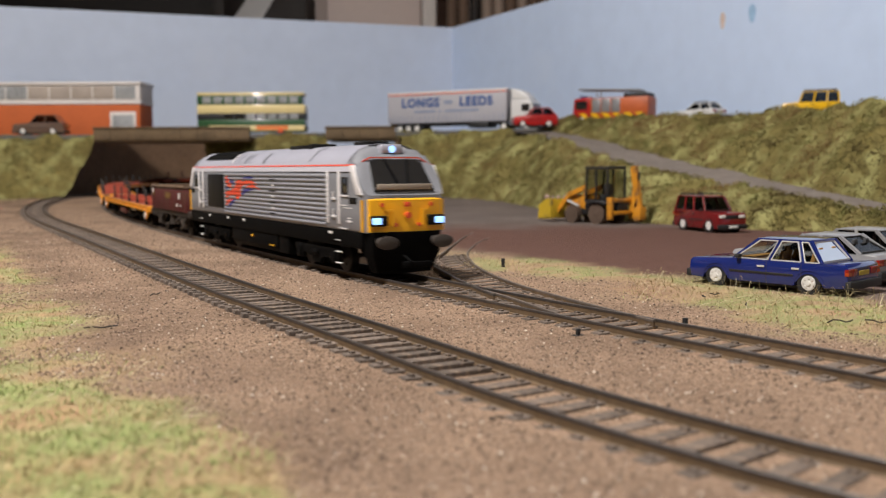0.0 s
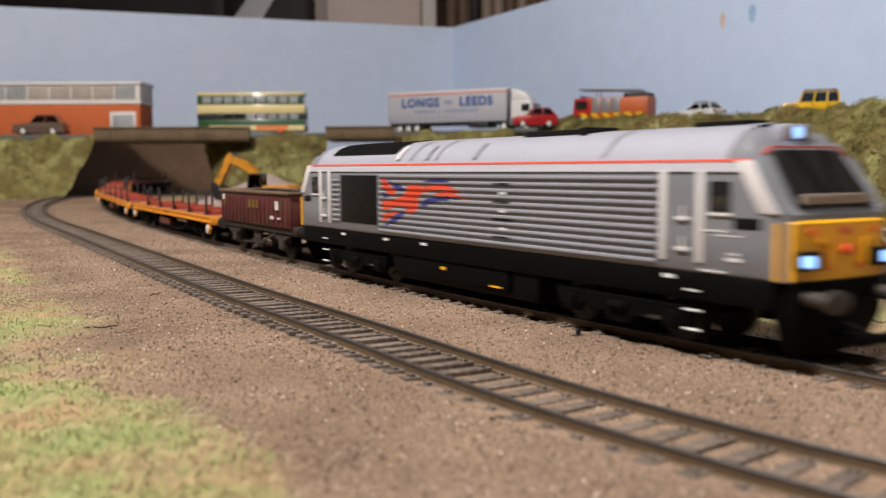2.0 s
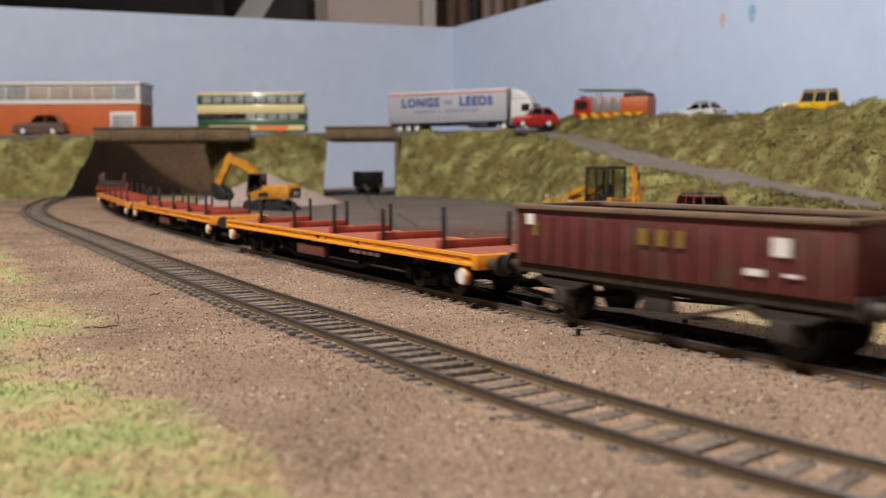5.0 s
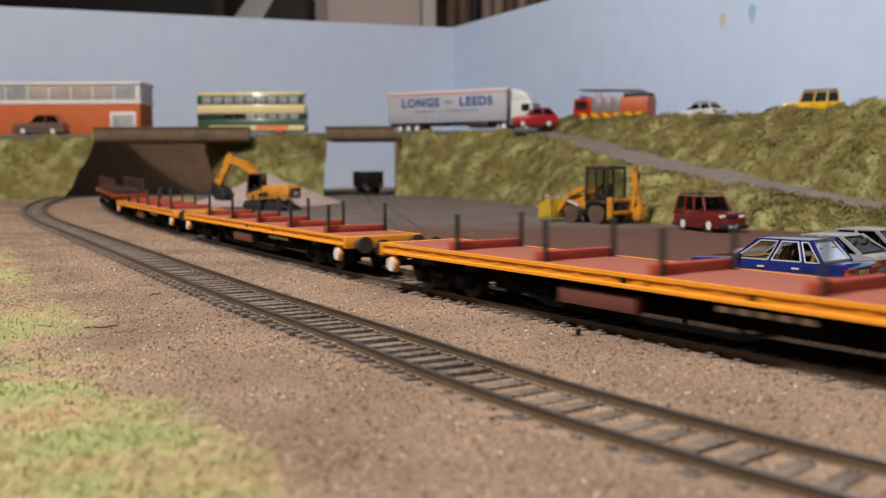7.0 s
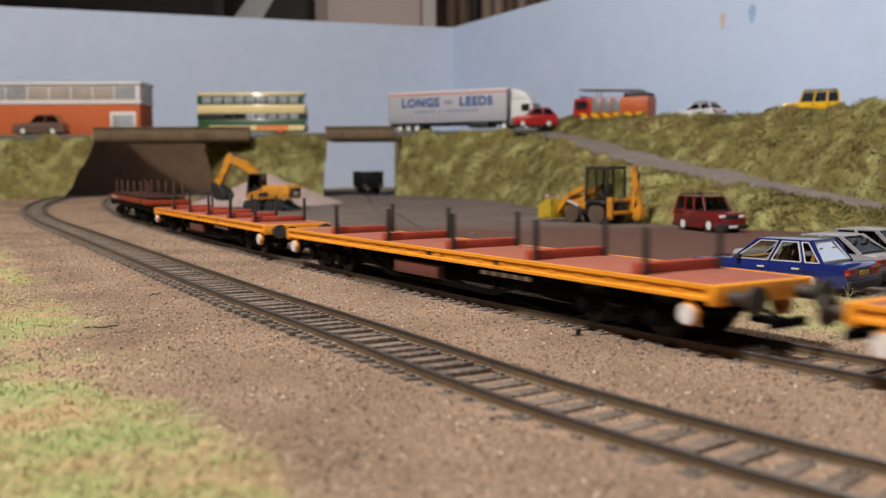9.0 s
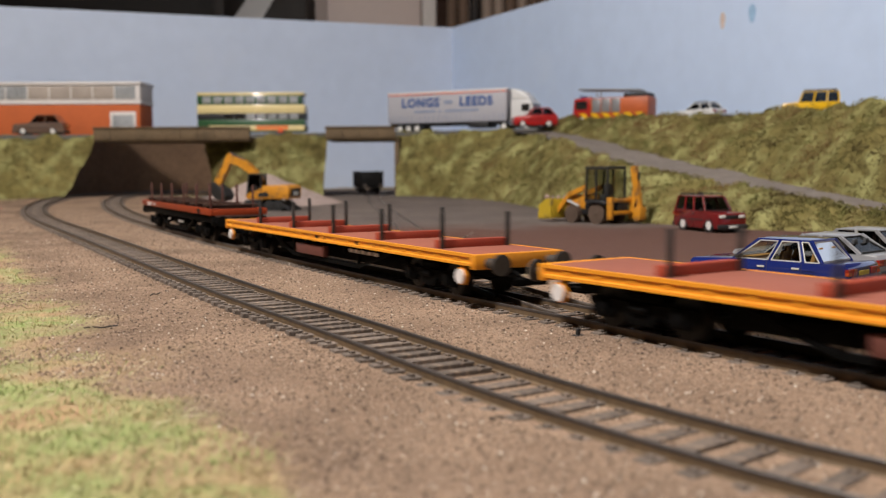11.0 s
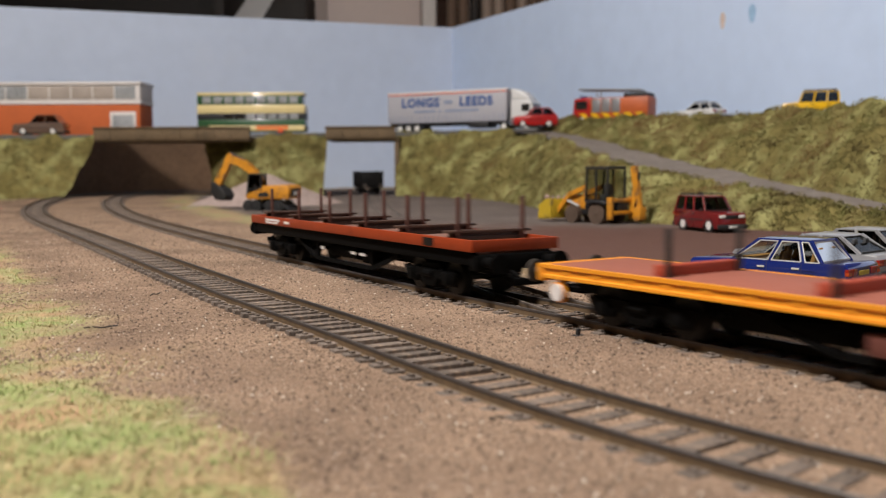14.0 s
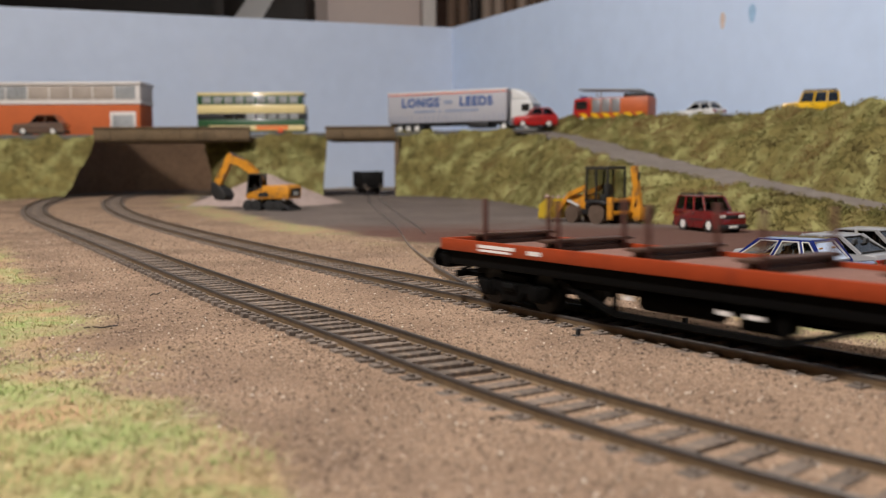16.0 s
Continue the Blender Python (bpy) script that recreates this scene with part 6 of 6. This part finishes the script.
def island_material(name, stops, rough=0.9, spec=0.15, patches=None, patch_scale=30.0, own=0.35):
    """Each loose piece takes its own tint; patches: wide blotches of colour that the tint varies."""
    m = bpy.data.materials.new(name)
    m.use_nodes = True
    n, l = m.node_tree.nodes, m.node_tree.links
    b = n["Principled BSDF"]
    b.inputs["Roughness"].default_value = rough
    b.inputs["Specular IOR Level"].default_value = spec
    g = n.new("ShaderNodeNewGeometry")
    r = n.new("ShaderNodeValToRGB")
    while len(r.color_ramp.elements) < len(stops):
        r.color_ramp.elements.new(0.5)
    for e, (p, c) in zip(r.color_ramp.elements, stops):
        e.position, e.color = p, (*c, 1)
    l.new(g.outputs["Random Per Island"], r.inputs[0])
    out = r.outputs[0]
    if patches:
        co, t, pr = n.new("ShaderNodeTexCoord"), n.new("ShaderNodeTexNoise"), n.new("ShaderNodeValToRGB")
        t.inputs["Scale"].default_value, t.inputs["Detail"].default_value = patch_scale, 5
        l.new(co.outputs["Object"], t.inputs["Vector"])
        while len(pr.color_ramp.elements) < len(patches):
            pr.color_ramp.elements.new(0.5)
        for e, (p, c) in zip(pr.color_ramp.elements, patches):
            e.position, e.color = p, (*c, 1)
        l.new(t.outputs["Fac"], pr.inputs[0])
        mx = n.new("ShaderNodeMix")
        mx.data_type = "RGBA"
        mx.inputs[0].default_value = own
        l.new(pr.outputs[0], mx.inputs[6])
        l.new(out, mx.inputs[7])
        out = mx.outputs[2]
    l.new(out, b.inputs["Base Color"])
    return m


stone_mat = island_material("loose_ballast_stones", [(0.0, (0.07, 0.05, 0.04)), (0.25, (0.22, 0.158, 0.115)), (0.7, (0.31, 0.225, 0.165)), (0.965, (0.39, 0.29, 0.215)), (1.0, (0.70, 0.62, 0.52))])
grass_mat = island_material("static_grass_fibres", [(0.0, (0.33, 0.235, 0.12)), (0.25, (0.41, 0.36, 0.165)), (0.6, (0.34, 0.41, 0.165)), (0.85, (0.52, 0.45, 0.24)), (1.0, (0.66, 0.57, 0.38))], 0.7, patches=[(0.37, (0.37, 0.23, 0.135)), (0.48, (0.45, 0.335, 0.18)), (0.535, (0.27, 0.37, 0.125)), (0.58, (0.41, 0.38, 0.175)), (0.64, (0.48, 0.30, 0.165))], patch_scale=18.0, own=0.25)
tuft_mat = island_material("bank_foliage_clumps", [(0.0, (0.055, 0.042, 0.016)), (0.25, (0.12, 0.10, 0.036)), (0.55, (0.185, 0.165, 0.058)), (0.85, (0.28, 0.24, 0.105)), (1.0, (0.19, 0.115, 0.055))], patches=[(0.34, (0.075, 0.055, 0.022)), (0.43, (0.135, 0.112, 0.040)), (0.50, (0.17, 0.172, 0.056)), (0.56, (0.275, 0.215, 0.092)), (0.66, (0.185, 0.108, 0.046))], patch_scale=17.0, own=0.22)
rng = np.random.default_rng(5)


def gravel(count):
    """Small stones over the ballast: squashed octahedra."""
    depth = 95 + 900 * rng.random(count) ** 1.9
    x = (rng.random(count) - 0.5) * depth * 1.04
    y = depth
    a, b = side_of(TRACK_FRONT, x, y), side_of(TRACK_MAIN, x, y)
    g, yd, rd = cover_of(x, y)
    keep = (g < 0.55) & (yd < 0.5)
    on_bed = (np.abs(a) < 14.5) | (np.abs(b) < 14.5)
    keep &= ~(np.abs(np.abs(a) - HALF) < 1.6) & ~(np.abs(np.abs(b) - HALF) < 1.6)
    keep &= ~on_bed | (rng.random(count) < np.where(y < 180, 0.5, 0.06))
    x, y, on_bed = x[keep], y[keep], on_bed[keep]
    r = (0.16 + 0.22 * rng.random(len(x)) ** 2.5) * (1 + y / 1000)
    z = ground_height(x, y) + r * 0.35
    z = np.where(on_bed, np.minimum(z, rise(y) - 2.3), z)
    base = np.array([(1, 0, 0), (0, 1, 0), (-1, 0, 0), (0, -1, 0), (0, 0, 0.75), (0, 0, -0.75)], float)
    jitter = 1 + 0.5 * (rng.random((len(x), 6, 3)) - 0.5)
    ang = rng.random(len(x)) * math.tau
    v = base[None] * jitter * r[:, None, None]
    vx = v[..., 0] * np.cos(ang)[:, None] - v[..., 1] * np.sin(ang)[:, None]
    vy = v[..., 0] * np.sin(ang)[:, None] + v[..., 1] * np.cos(ang)[:, None]
    P = np.stack([vx + x[:, None], vy + y[:, None], v[..., 2] + z[:, None]], -1).reshape(-1, 3)
    tri = np.array([(0, 1, 4), (1, 2, 4), (2, 3, 4), (3, 0, 4), (1, 0, 5), (2, 1, 5), (3, 2, 5), (0, 3, 5)])
    F = (tri[None] + 6 * np.arange(len(x))[:, None, None]).reshape(-1, 3)
    scatter_mesh("ballast_stones", P, F, [stone_mat], None, "loose brown ballast stones on the ground", "gravel")


gravel(120000)


def fibres(count):
    """Static grass: thin bent blades of three faces."""
    depth = 92 + 700 * rng.random(count) ** 1.6
    x = (rng.random(count) - 0.5) * depth * 1.06
    y = depth
    g, yd, rd = cover_of(x, y)
    keep = rng.random(count) < g * 0.95 * smooth01(g, 0.15, 0.8)
    x, y, g = x[keep], y[keep], g[keep]
    n = len(x)
    z = ground_height(x, y) - 0.2
    h = (0.5 + 1.0 * rng.random(n)) * (0.6 + 0.6 * g)
    w = 0.10 + 0.0002 * y
    ang, lean = rng.random(n) * math.tau, 0.6 + 1.6 * rng.random(n)
    ca, sa = np.cos(ang), np.sin(ang)
    px, py = -sa * w, ca * w
    m1 = np.stack([x + ca * h * lean * 0.35, y + sa * h * lean * 0.35, z + h * 0.6], 1)
    tip = np.stack([x + ca * h * lean, y + sa * h * lean, z + h], 1)
    off = np.stack([px, py, np.zeros(n)], 1)
    foot = np.stack([x, y, z], 1)
    P = np.stack([foot - off, foot + off, m1 + off * 0.7, m1 - off * 0.7, tip], 1).reshape(-1, 3)
    k = 5 * np.arange(n)[:, None]
    F = np.concatenate([k + np.array([[0, 1, 2]]), k + np.array([[0, 2, 3]]), k + np.array([[3, 2, 4]])])
    scatter_mesh("static_grass", P, F, [grass_mat], None, "short green and straw coloured static grass", "grass")


fibres(90000)


dry_straw = island_material("dry_straw", [(0.0, (0.20, 0.145, 0.07)), (0.6, (0.36, 0.29, 0.15)), (1.0, (0.62, 0.54, 0.37))], 0.6)


def straws(count, near, far, left, right, long, high, label):
    """Longer pale stems lying about in the grass; left and right are slopes of the sight lines that bound them."""
    y = near + (far - near) * rng.random(count) ** 0.9
    x = (left + (right - left) * rng.random(count)) * y
    g, yd, rd = cover_of(x, y)
    keep = g > 0.35
    x, y = x[keep], y[keep]
    n = len(x)
    z = ground_height(x, y)
    ang = rng.random(n) * math.tau
    ln = long * (0.35 + 0.65 * rng.random(n))
    up = high * (0.12 + 0.88 * rng.random(n) ** 1.6)
    ca, sa = np.cos(ang), np.sin(ang)
    w = 0.06
    foot = np.stack([x, y, z], 1)
    mid = np.stack([x + ca * ln * 0.5, y + sa * ln * 0.5, z + up], 1)
    tip = np.stack([x + ca * ln, y + sa * ln, z + up * 0.85], 1)
    off = np.stack([-sa * w, ca * w, np.full(n, 0.05)], 1)
    P = np.stack([foot - off, foot + off, mid + off, mid - off, tip], 1).reshape(-1, 3)
    k = 5 * np.arange(n)[:, None]
    F = np.concatenate([k + np.array([[0, 1, 2]]), k + np.array([[0, 2, 3]]), k + np.array([[3, 2, 4]])])
    scatter_mesh("dry_stems", P, F, [dry_straw], None, label, "grass")


straws(5000, 125, 440, -0.53, 0.1, 5.5, 2.4, "dry pale stems lying in the grass")
straws(900, 255, 380, 0.2, 0.5, 8.0, 5.5, "long dry stems standing beside the parked cars")


def clumps(per_bank):
    """Scatter foam clumps: bunches of little leaves standing off the banks."""
    P, F, base = [], [], 0
    for (ob, grid), count in zip(BANKS, per_bank):
        up, along = grid.shape[:2]
        fu, fv = rng.random(count) * (up - 1.001), rng.random(count) * (along - 1.001)
        i, j = fu.astype(int), fv.astype(int)
        du, dv = (fu - i)[:, None], (fv - j)[:, None]
        c = grid[i, j] * (1 - du) * (1 - dv) + grid[i + 1, j] * du * (1 - dv) + grid[i, j + 1] * (1 - du) * dv + grid[i + 1, j + 1] * du * dv
        tone = np.array([noise.noise(Vector(q) / 22) for q in c])
        c = c[tone > -0.55]
        for leaf in range(7):
            n = len(c)
            o = c + (rng.random((n, 3)) - 0.5) * np.array([5, 5, 4]) + np.array([0, -0.6, 1.0])
            a, b = rng.normal(size=(n, 3)), rng.normal(size=(n, 3))
            a *= (0.95 / np.linalg.norm(a, axis=1))[:, None]
            b *= (0.7 / np.linalg.norm(b, axis=1))[:, None]
            P.append(np.stack([o - a, o + b, o + a, o - b], 1).reshape(-1, 3))
            F.append(base + 4 * np.arange(n)[:, None] + np.array([[0, 1, 2, 3]]))
            base += 4 * n
    scatter_mesh("bank_foliage", np.concatenate(P), np.concatenate(F), [tuft_mat], None, "tangled olive and straw foliage on the banks", "foliage")


clumps((3600, 2000, 8000, 10000))

# gravel heap under the excavator
heap_mat = material("pale_gravel_heap", (0.35, 0.275, 0.25), 0.95, vary=0.25, scale=120, bump=0.7, bump_scale=700, spec=0.1)
bm = B()
bmesh.ops.create_grid(bm, x_segments=44, y_segments=44, size=1)
for v in bm.verts:
    x, y = v.co.x, v.co.y
    r = math.hypot(x, y)
    hgt = max(0.0, 1 - r) ** 1.05 * 36 - 1.5
    v.co = Vector((-205 + x * 92, 1110 + y * 75, float(rise(1120)) - 2.4 + hgt + noise.noise(Vector((x * 6, y * 6, 0))) * 1.0))
tagged(part("gravel_mound", bm, heap_mat), "pale pinkish gravel mound behind the excavator", "mound")

# twigs and dark litter in the grass
litter = material("dark_litter", (0.025, 0.02, 0.017), 0.8)
for x, y, a, L in ((-96, 263, 10, 9), (-101, 330, 60, 5), (93, 322, 20, 3.5), (97, 301, 70, 3), (112, 265, 0, 7), (122, 262, -40, 8), (88, 318, 100, 3), (9, 160, 30, 3), (-4, 232, 80, 3)):
    bm = B()
    p = [(k * L / 4 - L / 2, math.sin(k * 1.3 + a) * L * 0.06, 0.5 + abs(math.sin(k * 1.1 + a)) * 0.8) for k in range(5)]
    for u, v in zip(p, p[1:]):
        rod(bm, u, v, 0.2, 5)
    ob = part("twig", bm, litter)
    ob.matrix_basis = place(x, y, float(ground_height(np.array([float(x)]), np.array([float(y)]))[0]), a)
    tagged(ob, "dark bent twig lying on the ground", "twig", "twigs on the ground")


def motions():
    """The train rolls along the main track at an even speed; its wheels turn with it."""
    times = [i * 0.5 for i in range(33)]
    for ob, mid, half in TRAIN:
        walk(ob, [(t, ride(mid, half, t)) for t in times])
    short = [i * 0.1 for i in range(161)]
    for w, x, r in WHEELSETS:
        walk(w, [(t, Matrix.Translation((x * MM, 0, r * MM)) @ Matrix.Rotation(SPEED * t / r, 4, "Y")) for t in short])


motions()
